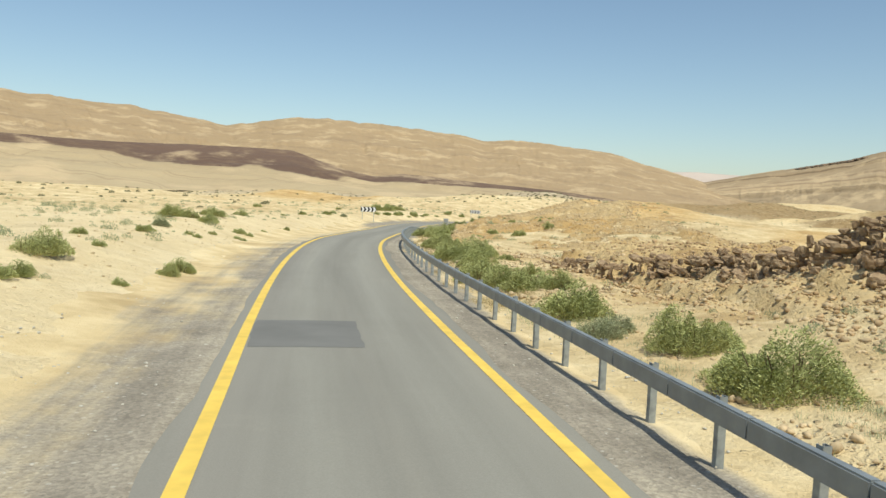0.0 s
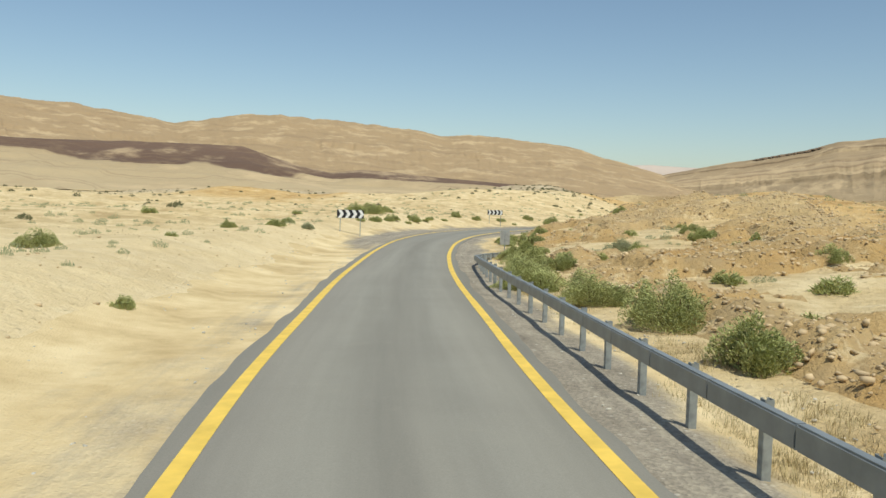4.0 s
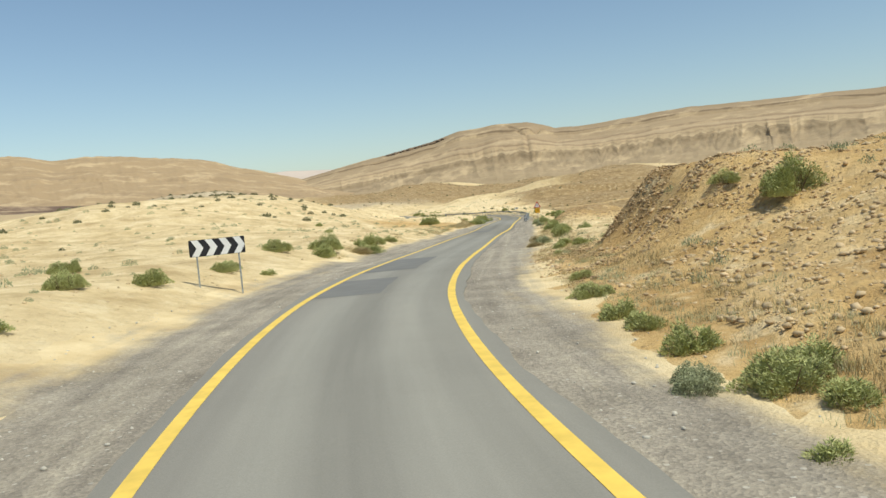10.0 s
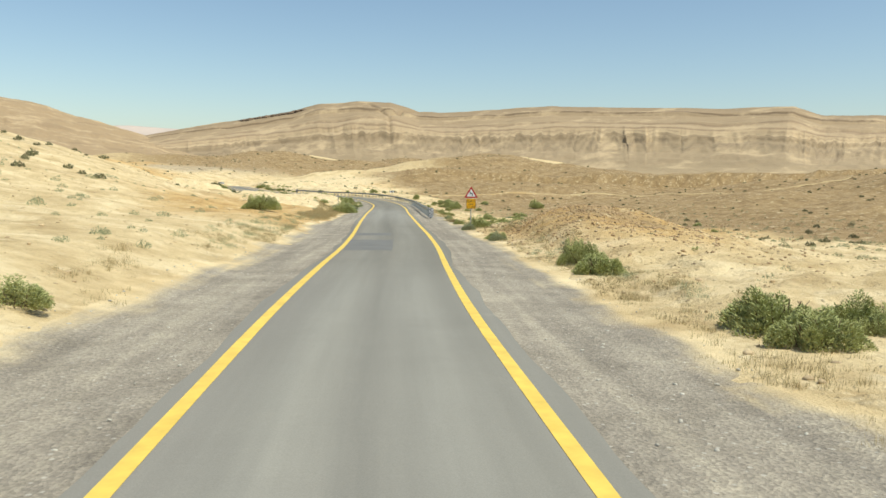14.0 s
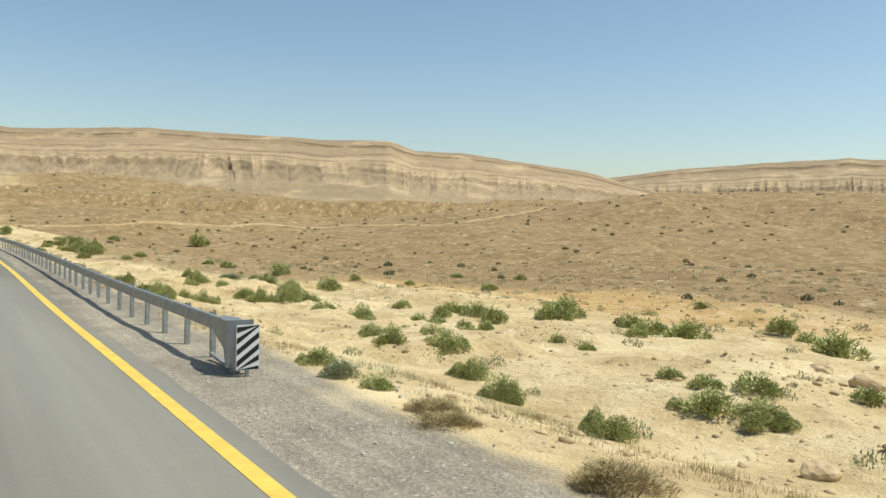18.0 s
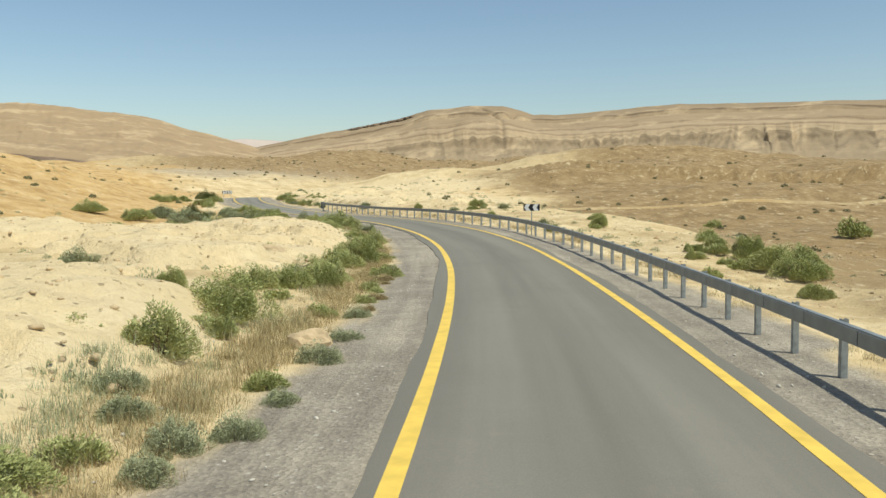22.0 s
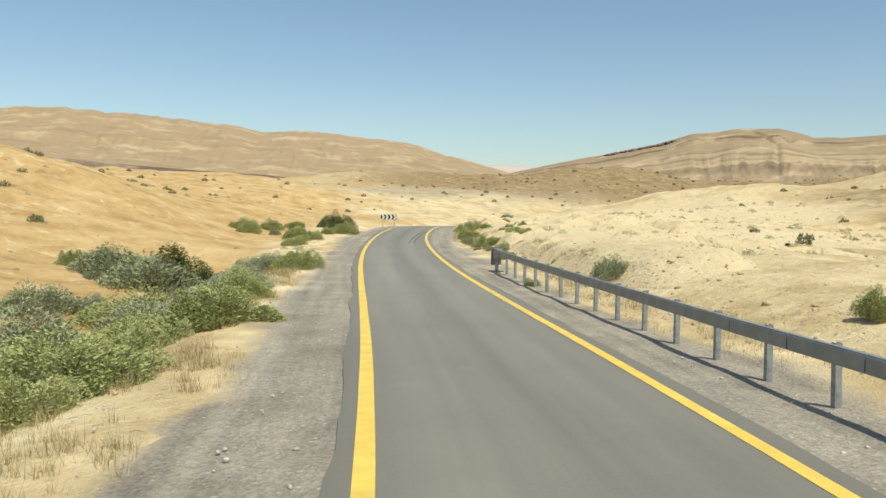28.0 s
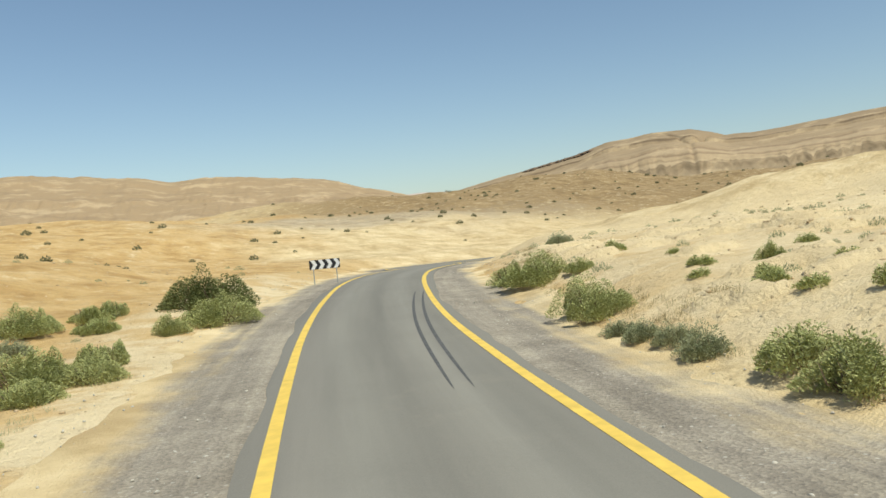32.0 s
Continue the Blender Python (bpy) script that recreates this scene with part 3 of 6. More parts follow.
PLANTS.append(("G", [(104.3, 261.0, 1.08), (105.7, 261.9, 0.96), (106.7, 262.3, 1.66), (108.8, 264.7, 1.74), (84.2, 265.9, 0.78), (125.3, 268.8, 1.47), (89.6, 272.5, 1.58), (89.9, 273.5, 1.11), (85.1, 273.6, 1.38), (89.8, 274.7, 1.17), (90.6, 275.3, 0.75), (127.2, 276.3, 1.74), (93.6, 277.9, 0.72), (92.3, 279.8, 1.50), (87.2, 279.8, 1.27), (91.2, 280.1, 1.01), (129.8, 280.9, 1.19), (93.7, 281.7, 1.14), (92.2, 282.6, 1.15), (92.5, 283.5, 1.25), (94.4, 283.7, 2.24), (97.2, 284.9, 0.55), (124.3, 285.2, 1.37), (117.5, 285.4, 1.40), (99.1, 286.2, 0.65), (85.3, 286.5, 1.46), (96.7, 286.6, 0.73), (94.1, 287.0, 1.05), (89.1, 287.2, 1.01), (100.3, 288.1, 0.57)]))
PLANTS.append(("G", [(96.6, 288.3, 1.28), (115.6, 288.8, 0.82), (97.8, 288.9, 1.55), (100.5, 289.0, 0.70), (121.6, 289.1, 2.31), (99.3, 289.9, 2.01), (122.8, 290.9, 3.54), (102.6, 292.0, 1.27), (121.1, 292.0, 1.04), (121.8, 293.4, 0.87), (100.7, 293.9, 1.20), (124.2, 294.0, 2.43), (102.1, 294.9, 1.58), (121.4, 295.0, 1.11), (122.9, 295.1, 1.38), (99.2, 295.4, 0.78), (102.5, 296.1, 1.36), (122.6, 296.2, 1.16), (124.5, 296.4, 1.45), (103.9, 297.3, 2.06), (100.2, 297.4, 0.81), (125.1, 297.8, 0.92), (105.6, 298.4, 0.74), (106.3, 299.0, 0.43), (106.9, 303.1, 1.82), (131.4, 303.3, 1.44), (108.8, 306.5, 1.42), (107.7, 306.5, 1.60), (108.0, 306.9, 0.88), (122.6, 308.3, 1.29)]))
PLANTS.append(("G", [(110.0, 309.4, 1.05), (129.6, 311.7, 1.69), (130.9, 313.6, 1.41), (111.4, 314.3, 0.77), (109.3, 315.1, 2.01), (109.8, 315.6, 1.71), (108.3, 317.4, 1.29), (111.1, 318.2, 1.88), (112.9, 318.3, 0.92), (111.1, 319.1, 2.57), (110.1, 319.5, 2.59), (113.4, 319.8, 1.76), (112.4, 320.2, 1.46), (126.8, 320.6, 0.81), (127.1, 321.5, 0.85), (175.2, 321.6, 3.85), (127.4, 322.5, 0.87), (112.6, 324.1, 2.53), (114.5, 324.5, 1.22), (114.4, 325.5, 3.26), (110.8, 331.0, 1.56), (131.5, 332.0, 1.24), (105.4, 332.1, 1.66), (134.5, 335.8, 1.65), (136.8, 340.0, 1.56), (115.2, 341.0, 2.12), (131.3, 342.6, 1.23), (115.7, 342.7, 3.16), (112.7, 342.9, 2.22), (113.3, 344.1, 1.90)]))
PLANTS.append(("G", [(115.9, 346.2, 1.40), (116.1, 346.8, 1.46), (116.4, 347.6, 1.66), (107.6, 348.4, 2.53), (116.0, 349.3, 2.57), (117.5, 349.6, 3.11), (109.2, 350.5, 3.07), (102.2, 350.9, 2.61), (114.8, 353.4, 1.92), (108.4, 354.2, 2.21), (117.9, 356.1, 2.46), (114.1, 356.8, 2.29), (129.1, 358.7, 0.78), (113.9, 360.7, 4.29), (132.9, 362.4, 0.65), (106.2, 363.5, 3.90), (132.4, 364.7, 0.53), (101.5, 365.0, 3.46), (120.4, 368.7, 2.44), (132.3, 372.2, 1.12), (132.6, 373.6, 0.93), (108.6, 376.1, 2.68), (133.9, 378.8, 1.07), (134.7, 383.3, 1.69), (137.0, 383.4, 0.97), (134.0, 384.5, 1.45), (137.1, 385.2, 0.83), (134.6, 386.0, 1.71), (137.7, 387.2, 0.73), (137.6, 389.1, 0.77)]))
PLANTS.append(("G", [(121.0, 390.3, 2.01), (140.3, 390.8, 0.75), (138.1, 391.0, 0.84), (138.8, 391.9, 0.68), (140.0, 393.2, 1.05), (138.5, 394.3, 0.64), (121.6, 394.8, 1.38), (121.9, 394.8, 1.22), (135.9, 395.5, 2.30), (139.6, 395.7, 0.78), (122.9, 396.2, 1.38), (121.5, 396.6, 2.27), (122.9, 398.7, 1.62), (141.6, 400.1, 0.52), (139.4, 403.1, 1.30), (117.4, 403.9, 2.28), (124.6, 404.6, 1.43), (142.0, 404.8, 0.85), (138.3, 404.9, 3.14), (116.8, 406.6, 2.59), (126.3, 406.9, 2.85), (138.4, 407.5, 1.94), (121.9, 407.9, 1.59), (119.5, 407.9, 2.35), (121.5, 410.0, 1.67), (122.3, 411.3, 1.59)]))
PLANTS.append(("Y", [(4.8, 16.0, 1.11), (5.3, 16.7, 0.99), (-13.7, 29.5, 0.62), (-14.5, 41.4, 0.97), (-11.6, 46.3, 0.46), (-12.4, 50.9, 0.54), (-12.4, 57.3, 0.39), (2.1, 67.2, 0.76), (13.8, 79.0, 2.51), (-16.2, 83.4, 0.58), (3.9, 84.0, 0.89), (4.5, 85.3, 1.24), (3.4, 85.4, 1.07), (6.9, 87.6, 0.95), (6.2, 88.4, 1.29), (15.0, 104.5, 0.86), (-12.4, 105.1, 1.01), (-24.5, 107.4, 1.22), (13.3, 122.9, 0.75), (9.0, 127.9, 0.63), (7.7, 130.0, 0.73), (8.1, 130.4, 0.72), (27.7, 160.0, 0.60), (28.6, 163.5, 1.35), (43.0, 173.3, 2.03), (56.4, 204.0, 1.04), (62.6, 214.0, 0.99), (81.4, 218.4, 2.40), (74.0, 230.7, 0.78), (86.6, 233.0, 0.70)]))
PLANTS.append(("Y", [(90.5, 234.2, 0.76), (89.1, 236.9, 0.58), (94.0, 239.0, 0.54), (92.5, 239.5, 0.60), (94.2, 244.0, 0.95), (100.8, 249.0, 1.47), (142.3, 250.4, 1.57), (100.8, 252.9, 1.04), (108.9, 252.9, 1.82), (122.4, 258.7, 1.02), (83.0, 262.1, 1.68), (83.9, 264.2, 1.83), (113.3, 264.8, 1.87), (85.2, 266.4, 1.73), (122.6, 266.5, 1.74), (86.0, 267.7, 1.89), (87.4, 270.6, 1.40), (91.3, 274.6, 0.65), (91.7, 275.4, 0.82), (92.5, 275.6, 0.73), (85.7, 276.8, 1.42), (91.4, 276.8, 0.79), (93.5, 276.8, 0.66), (91.5, 278.0, 0.84), (90.5, 279.2, 0.94), (91.2, 279.3, 0.57), (95.1, 279.4, 0.92), (117.0, 279.6, 1.12), (96.3, 281.1, 0.82), (97.8, 283.9, 0.71)]))
PLANTS.append(("Y", [(97.2, 284.4, 0.60), (99.0, 291.4, 1.04), (92.9, 294.7, 1.34), (94.0, 296.0, 1.12), (107.6, 304.2, 0.94), (128.6, 311.0, 0.90), (125.0, 312.5, 1.07), (108.0, 312.9, 1.39), (111.9, 315.0, 0.70), (112.6, 315.2, 1.29), (110.1, 316.6, 1.17), (106.6, 317.8, 1.54), (109.5, 322.8, 1.31), (128.5, 324.4, 0.77), (133.0, 329.0, 1.18), (111.7, 331.8, 1.61), (133.6, 333.5, 0.66), (130.3, 333.5, 1.00), (115.4, 334.0, 1.73), (173.5, 340.0, 2.37), (113.8, 346.8, 3.42), (110.7, 349.2, 3.42), (116.9, 349.2, 1.72), (117.0, 352.0, 1.73), (111.9, 352.8, 3.68), (117.0, 355.5, 1.70), (131.4, 355.8, 1.70), (117.5, 356.9, 1.61), (115.2, 357.4, 3.51), (118.1, 359.5, 1.79)]))
PLANTS.append(("Y", [(117.0, 361.0, 1.79), (110.4, 361.5, 3.23), (117.2, 362.0, 1.90), (112.1, 362.0, 1.55), (133.5, 363.1, 0.60), (114.8, 364.0, 1.89), (117.3, 364.5, 1.93), (132.8, 365.0, 0.45), (117.8, 365.8, 1.92), (118.3, 367.2, 1.54), (117.9, 369.2, 1.87), (115.2, 369.3, 2.39), (118.8, 369.6, 1.89), (113.2, 370.0, 4.88), (115.2, 371.7, 2.85), (110.9, 371.8, 2.42), (119.1, 373.3, 1.81), (119.6, 373.4, 1.40), (110.9, 373.4, 4.36), (115.7, 374.1, 2.64), (133.3, 376.8, 1.02), (118.0, 377.1, 1.83), (133.3, 379.7, 0.62), (133.6, 381.0, 0.78), (136.4, 382.1, 0.88), (134.7, 385.1, 0.84), (134.5, 388.6, 1.26), (140.1, 388.9, 0.46), (134.8, 390.0, 1.02), (134.8, 391.3, 1.05)]))
PLANTS.append(("Y", [(134.9, 392.4, 0.93), (144.6, 397.0, 0.71), (119.8, 404.4, 1.24), (146.3, 418.7, 1.67)]))
PLANTS.append(("D", [(-8.5, 20.7, 0.45), (3.2, 21.7, 0.70), (-12.5, 50.2, 0.76), (-4.9, 130.9, 0.77), (27.2, 162.1, 1.09), (31.2, 167.5, 1.70), (21.1, 174.4, 1.73), (70.0, 224.7, 1.16), (71.7, 227.5, 0.84), (72.3, 228.0, 0.86), (73.4, 229.6, 0.59), (89.9, 242.9, 0.48), (98.4, 284.8, 0.71), (99.6, 286.9, 0.77), (101.5, 290.1, 0.78), (101.8, 290.9, 0.97), (133.3, 382.4, 0.84)]))
PLANTS.append(("T", [(114.4, 371.7, 4.60), (126.0, 411.1, 3.49)]))

STONE_FIELDS = [
    (98, 168, 7, 30, 19000, 0.035, 0.15), (44, 92, 5.2, 13, 5000, 0.02, 0.14),
    (95, 166, 6, 34, 9000, 0.02, 0.13), (166, 206, 6.6, 22, 14000, 0.025, 0.12), (95, 200, -40, -6.5, 4500, 0.02, 0.10), (200, 300, 6.5, 45, 7000, 0.02, 0.13), (200, 320, -45, -7, 4200, 0.02, 0.11),
    (290, 400, 6, 80, 15000, 0.025, 0.13), (310, 410, -30, -5.5, 6500, 0.02, 0.12), (400, 520, 5.5, 40, 6000, 0.02, 0.12), (400, 520, -30, -6, 2400, 0.02, 0.11), (42, 95, 4.6, 14, 4200, 0.02, 0.12), (42, 95, -30, -6.5, 2400, 0.02, 0.09),
]
RUBBLE = [(13, 26, 100, 14, 4.5, 8000, 0.03, 0.14), (64, 203.5, 55, 12, 4.5, 9000, 0.02, 0.11), (150, 245, 55, 60, 26, 6000, 0.04, 0.2), (22, 145, 66, 7, 5, 14000, 0.02, 0.10)]
BOULDERS = [(5.9, 117.0, 0.45), (5.4, 116.2, 0.32), (5.7, 118.0, 0.28), (6.6, 118.3, 0.30), (112.4, 321.9, 0.42), (107.2, 311.8, 0.45), (87.2, 279.0, 0.38), (90.6, 279.2, 0.26), (64.9, 213.9, 0.30), (66.2, 214.6, 0.22), (5.6, 24.2, 0.38), (74.6, 222.6, 0.30), (88.6, 281.8, 0.34), (93.2, 286.0, 0.3), (104.6, 306.4, 0.36), (109.3, 313.6, 0.30), (107.0, 309.5, 0.28), (104.2, 300.0, 0.32), (95.5, 281.0, 0.42), (94.0, 283.5, 0.35), (80.6, 220.0, 0.4), (83.0, 221.5, 0.35), (86.0, 222.5, 0.3), (14.5, 121.5, 0.5), (16.8, 120.0, 0.4), (100.0, 297.0, 0.5), (102.0, 304.0, 0.4), (108.5, 318.0, 0.5), (112.0, 331.0, 0.35), (73.0, 211.0, 0.45)]
SCRUB = [(105, 430, 60, 50, 26, 90), (46, 318, 72, 75, 28, 620), (150, 320, 60, 120, 60, 320), (260, 250, 80, 140, 70, 330), (-70, 200, 80, 140, 50, 300), (-40, 420, 60, 140, 60, 220), (210, 540, 10, 120, 40, 260), (400, 420, 60, 200, 120, 320), (60, 420, 60, 60, 24, 90)]
LOW_SCRUB = [(45, 100, -34, -8, 300), (45, 100, 8, 30, 200), (100, 200, -60, -9, 620), (100, 200, 8, 34, 320), (200, 300, -60, -8, 380), (200, 300, 8, 60, 480), (300, 400, 7, 90, 800), (310, 410, -34, -6, 240), (400, 520, 7, 45, 380), (400, 520, -50, -8, 200)]
WEEDS = [(316, 348, -7.2, -5.4, 1300, 0.20), (348, 412, -6.8, -5.2, 800, 0.2), (200, 300, 6.6, 8.6, 400, 0.16), (255, 300, -8.4, -6.4, 400, 0.2), (430, 470, -7.5, -5.6, 300, 0.16), (150, 205, 5.6, 8.4, 500, 0.16), (44, 95, 5.0, 8.0, 600, 0.16)]
GRASS = [(318, 412, -6.1, -5.0, 4200, 0.26), (292, 322, -7.8, -5.4, 2400, 0.24), (405, 450, -7.0, -5.0, 600, 0.28), (215, 300, -8.5, -6.0, 700, 0.2), (200, 300, 6.0, 8.8, 1300, 0.15), (300, 440, 4.7, 6.8, 1800, 0.17), (60, 140, 4.2, 6.8, 1300, 0.17), (440, 500, 5.8, 8.0, 500, 0.2), (160, 212, 5.6, 8.6, 1300, 0.15)]
SKID = (468.0, 490.5, 0.80)

# ---------- plan of the road ----------
def catmull(points, step):
    """Samples a smooth line through the points, about every step metres."""
    p = np.array(points, float)
    p = np.vstack([2 * p[0] - p[1], p, 2 * p[-1] - p[-2]])
    out = []
    for a, b, c, d in zip(p[:-3], p[1:-2], p[2:-1], p[3:]):
        n = max(2, int(np.linalg.norm(c - b) / step))
        u = np.linspace(0, 1, n, endpoint=False)[:, None]
        out.append(0.5 * (2 * b + (c - a) * u + (2 * a - 5 * b + 4 * c - d) * u**2 + (3 * b - 3 * c + d - a) * u**3))
    return np.vstack(out + [p[-2:-1]])


ROAD = catmull(CENTRE, 1.0)
RS = np.r_[0, np.cumsum(np.linalg.norm(np.diff(ROAD[:, :2], axis=0), axis=1))]
RT = np.gradient(ROAD[:, :2], axis=0)
RT /= np.linalg.norm(RT, axis=1, keepdims=True)
RR = np.c_[RT[:, 1], -RT[:, 0]]  # to the right of the road


def road_at(s, side=0.0, up=0.0):
    """A place beside the road: s metres along it, side metres to its right."""
    i = [np.interp(s, RS, ROAD[:, k]) for k in range(3)]
    r = [np.interp(s, RS, RR[:, k]) for k in range(2)]
    return Vector((i[0] + side * r[0], i[1] + side * r[1], i[2] + up))


def heading_at(s):
    return math.atan2(np.interp(s, RS, RT[:, 1]), np.interp(s, RS, RT[:, 0]))


def hashed(ix, iy, seed):
    n = (ix.astype(np.int64) * 374761393 + iy.astype(np.int64) * 668265263 + seed * 1442695041) & 0xFFFFFFFF
    n = ((n ^ (n >> 13)) * 1274126177) & 0xFFFFFFFF
    n = ((n ^ (n >> 16)) * 2246822519) & 0xFFFFFFFF
    return ((n ^ (n >> 15)) & 0xFFFFFF) / 0xFFFFFF * 2 - 1


def vnoise(x, y, seed=0):
    """Smooth noise from -1 to 1 with cells of one unit."""
    x, y = np.broadcast_arrays(np.asarray(x, float), np.asarray(y, float))
    ix, iy = np.floor(x), np.floor(y)
    u, v = x - ix, y - iy
    u, v = u * u * u * (u * (6 * u - 15) + 10), v * v * v * (v * (6 * v - 15) + 10)
    a, b = hashed(ix, iy, seed), hashed(ix + 1, iy, seed)
    c, d = hashed(ix, iy + 1, seed), hashed(ix + 1, iy + 1, seed)
    return a + (b - a) * u + (c - a) * v + (a - b - c + d) * u * v


def fbm(x, y, octaves=4, seed=0):
    total, size = 0.0, 1.0
    for k in range(octaves):
        total = total + size * vnoise(x * 2**k + 17.3 * k, y * 2**k - 9.1 * k, seed + k)
        size *= 0.5
    return total


def ridged(x, y, octaves=4, seed=0):
    total, size = 0.0, 1.0
    for k in range(octaves):
        total = total + size * (1 - 2 * np.abs(vnoise(x * 2**k + 31.7 * k, y * 2**k + 5.3 * k, seed + k)))
        size *= 0.5
    return total


def smooth(a, b, x):
    u = np.clip((x - a) / (b - a), 0, 1)
    return u * u * (3 - 2 * u)


def road_frame(x, y):
    """Metres along the road, metres to its right, and the road's height there."""
    s, d, z = np.empty(len(x)), np.empty(len(x)), np.empty(len(x))
    for i in range(0, len(x), 20000):
        dx = x[i : i + 20000, None] - ROAD[None, ::3, 0]
        dy = y[i : i + 20000, None] - ROAD[None, ::3, 1]
        k = (dx * dx + dy * dy).argmin(1) * 3
        px, py = x[i : i + 20000] - ROAD[k, 0], y[i : i + 20000] - ROAD[k, 1]
        along = np.clip(px * RT[k, 0] + py * RT[k, 1], -2, 2)
        side = px * RR[k, 0] + py * RR[k, 1]
        far = np.sqrt(np.maximum(px * px + py * py - along**2, 0))
        s[i : i + 20000] = RS[k] + along
        d[i : i + 20000] = np.sign(side + 1e-9) * far
        z[i : i + 20000] = np.interp(RS[k] + along, RS, ROAD[:, 2])
    return s, d, z


def bank_height(s, d, x, y):
    """The stony cutting on the right of the second bend: a slope that ends in a steep broken face."""
    foot = 6.7 + 1.8 * smooth(190, 202, s) + 0.8 * vnoise(x / 5, y / 5, 23)
    reach = np.interp(s, [175, 187, 194, 201], [20.0, 12.0, 4.2, 2.4])
    end = 203.6 + 0.9 * vnoise(x / 2.5, y / 2.5, 24)
    return 2.95 * smooth(foot, foot + reach, d) ** 0.85 * smooth(end, end - 2.6, s) * smooth(148, 178, s) * smooth(60, 25, d)


def ground_height(x, y):
    x, y = np.asarray(x, float), np.asarray(y, float)
    s, d, zr = road_frame(x, y)
    st = SIDES[:, 0]
    near = np.where(d < 0, np.interp(s, st, SIDES[:, 1]), np.interp(s, st, SIDES[:, 3]))
    wide = np.where(d < 0, np.interp(s, st, SIDES[:, 2]), np.interp(s, st, SIDES[:, 4]))
    a = np.abs(d)
    h = near * smooth(5.0, 11, a) + (wide - near) * smooth(12, 45, a)
    rise = np.interp(a, [0, 60, 200, 600, 1500, 3000], [0, 0, 0.6, 5, 14, 26]) * np.where(d < 0, 0.45, 1.0)
    rough = smooth(5.5, 14, a)
    off = smooth(110, 260, a)
    h, zr = h * (1 - off), zr * (1 - off) - 6.5 * off
    h = h + rise + rough * (0.35 * fbm(x / 9, y / 9, 3, 3) + 0.10 * fbm(x / 1.7, y / 1.7, 2, 9))
    h = h + smooth(25, 90, a) * (1.3 * fbm(x / 38, y / 38, 3, 5))
    h = h + smooth(110, 400, a) * (1.6 * fbm(x / 210, y / 210, 3, 7) + 1.6 * ridged(x / 90, y / 90, 3, 12))
    z = zr + h
    for mx, my, turn, la, lb, up, power in MOUNDS:
        c, sn = math.cos(math.radians(turn)), math.sin(math.radians(turn))
        u, v = ((x - mx) * c + (y - my) * sn) / la, (-(x - mx) * sn + (y - my) * c) / lb
        q = np.sqrt(u * u + v * v) * (1 + (0.16 * vnoise(x / 7, y / 7, 21) if la < 40 else 0.12 * vnoise(x / 24, y / 24, 21)))
        z = z + up * np.exp(-(q**power)) * smooth(4.8, 9.5, a)
    z = z + bank_height(s, d, x, y)
    dip = np.where(a < 4.7, 0.10, 0.10 * (1 - smooth(4.7, 6.5, a)))
    return z - dip

# ---------- building helpers ----------
def mesh_of(name, verts, faces, mat, flat=True):
    me = bpy.data.meshes.new(name)
    me.from_pydata([tuple(v) for v in verts], [], faces)
    me.materials.append(mat)
    if not flat:
        me.polygons.foreach_set("use_smooth", np.ones(len(me.polygons), bool))
    me.update()
    return me


def part(name, bm, mat, parent=None, label=""):
    """Links a bmesh, or a mesh, as one object under a thing or a part."""
    if isinstance(bm, bmesh.types.BMesh):
        me = bpy.data.meshes.new(name)
        bm.to_mesh(me)
        bm.free()
        me.materials.append(mat)
    else:
        me = bm
    ob = new(name, me)
    ob.parent = parent
    if label:
        tagged(ob, label)
    return ob


def thing(name, place, label, category, group="", kind="", turn=0.0):
    ob = new(name)
    ob.matrix_basis = pose(place[0], place[1], place[2], 0, 0, turn)
    return tagged(ob, label, category, group, kind)


def box(bm, sx, sy, sz, m=None, bevel=0.0):
    made = bmesh.ops.create_cube(bm, size=1.0, matrix=(m or Matrix()) @ Matrix.Diagonal((sx, sy, sz, 1)))["verts"]
    if bevel:
        edges = {e for v in made for e in v.link_edges}
        bmesh.ops.bevel(bm, geom=list(edges), offset=bevel, segments=2, affect="EDGES")
    return bm


def grid_mesh(name, xyz, mat, flat=False, uv=None, **masks):
    """A sheet from an array of rows x columns x 3, with masks as point attributes."""
    rows, cols = xyz.shape[:2]
    i = np.arange(rows * cols).reshape(rows, cols)
    quads = np.stack([i[:-1, :-1], i[:-1, 1:], i[1:, 1:], i[1:, :-1]], -1).reshape(-1, 4)
    me = bpy.data.meshes.new(name)
    me.vertices.add(rows * cols)
    me.vertices.foreach_set("co", xyz.reshape(-1).astype(np.float32))
    me.loops.add(len(quads) * 4)
    me.loops.foreach_set("vertex_index", quads.reshape(-1).astype(np.int32))
    me.polygons.add(len(quads))
    me.polygons.foreach_set("loop_start", np.arange(0, len(quads) * 4, 4, dtype=np.int32))
    me.polygons.foreach_set("use_smooth", np.full(len(quads), not flat))
    me.materials.append(mat)
    for key, v in masks.items():
        a = me.attributes.new(key, "FLOAT", "POINT")
        a.data.foreach_set("value", np.asarray(v, np.float32).reshape(-1))
    if uv is not None:
        layer = me.uv_layers.new(name="UVMap")
        layer.data.foreach_set("uv", uv.reshape(-1, 2)[quads.reshape(-1)].astype(np.float32).reshape(-1))
    me.update(calc_edges=True)
    me.validate()
    return me


# ---------- ground ----------
def axis_lines(low, high, fine, reach):
    inner = np.arange(low, high + fine, fine)
    grow = [fine]
    while sum(grow) < reach:
        grow.append(grow[-1] * 1.06)
    out = np.cumsum(grow)
    return np.r_[low - out[::-1], inner, inner[-1] + out]


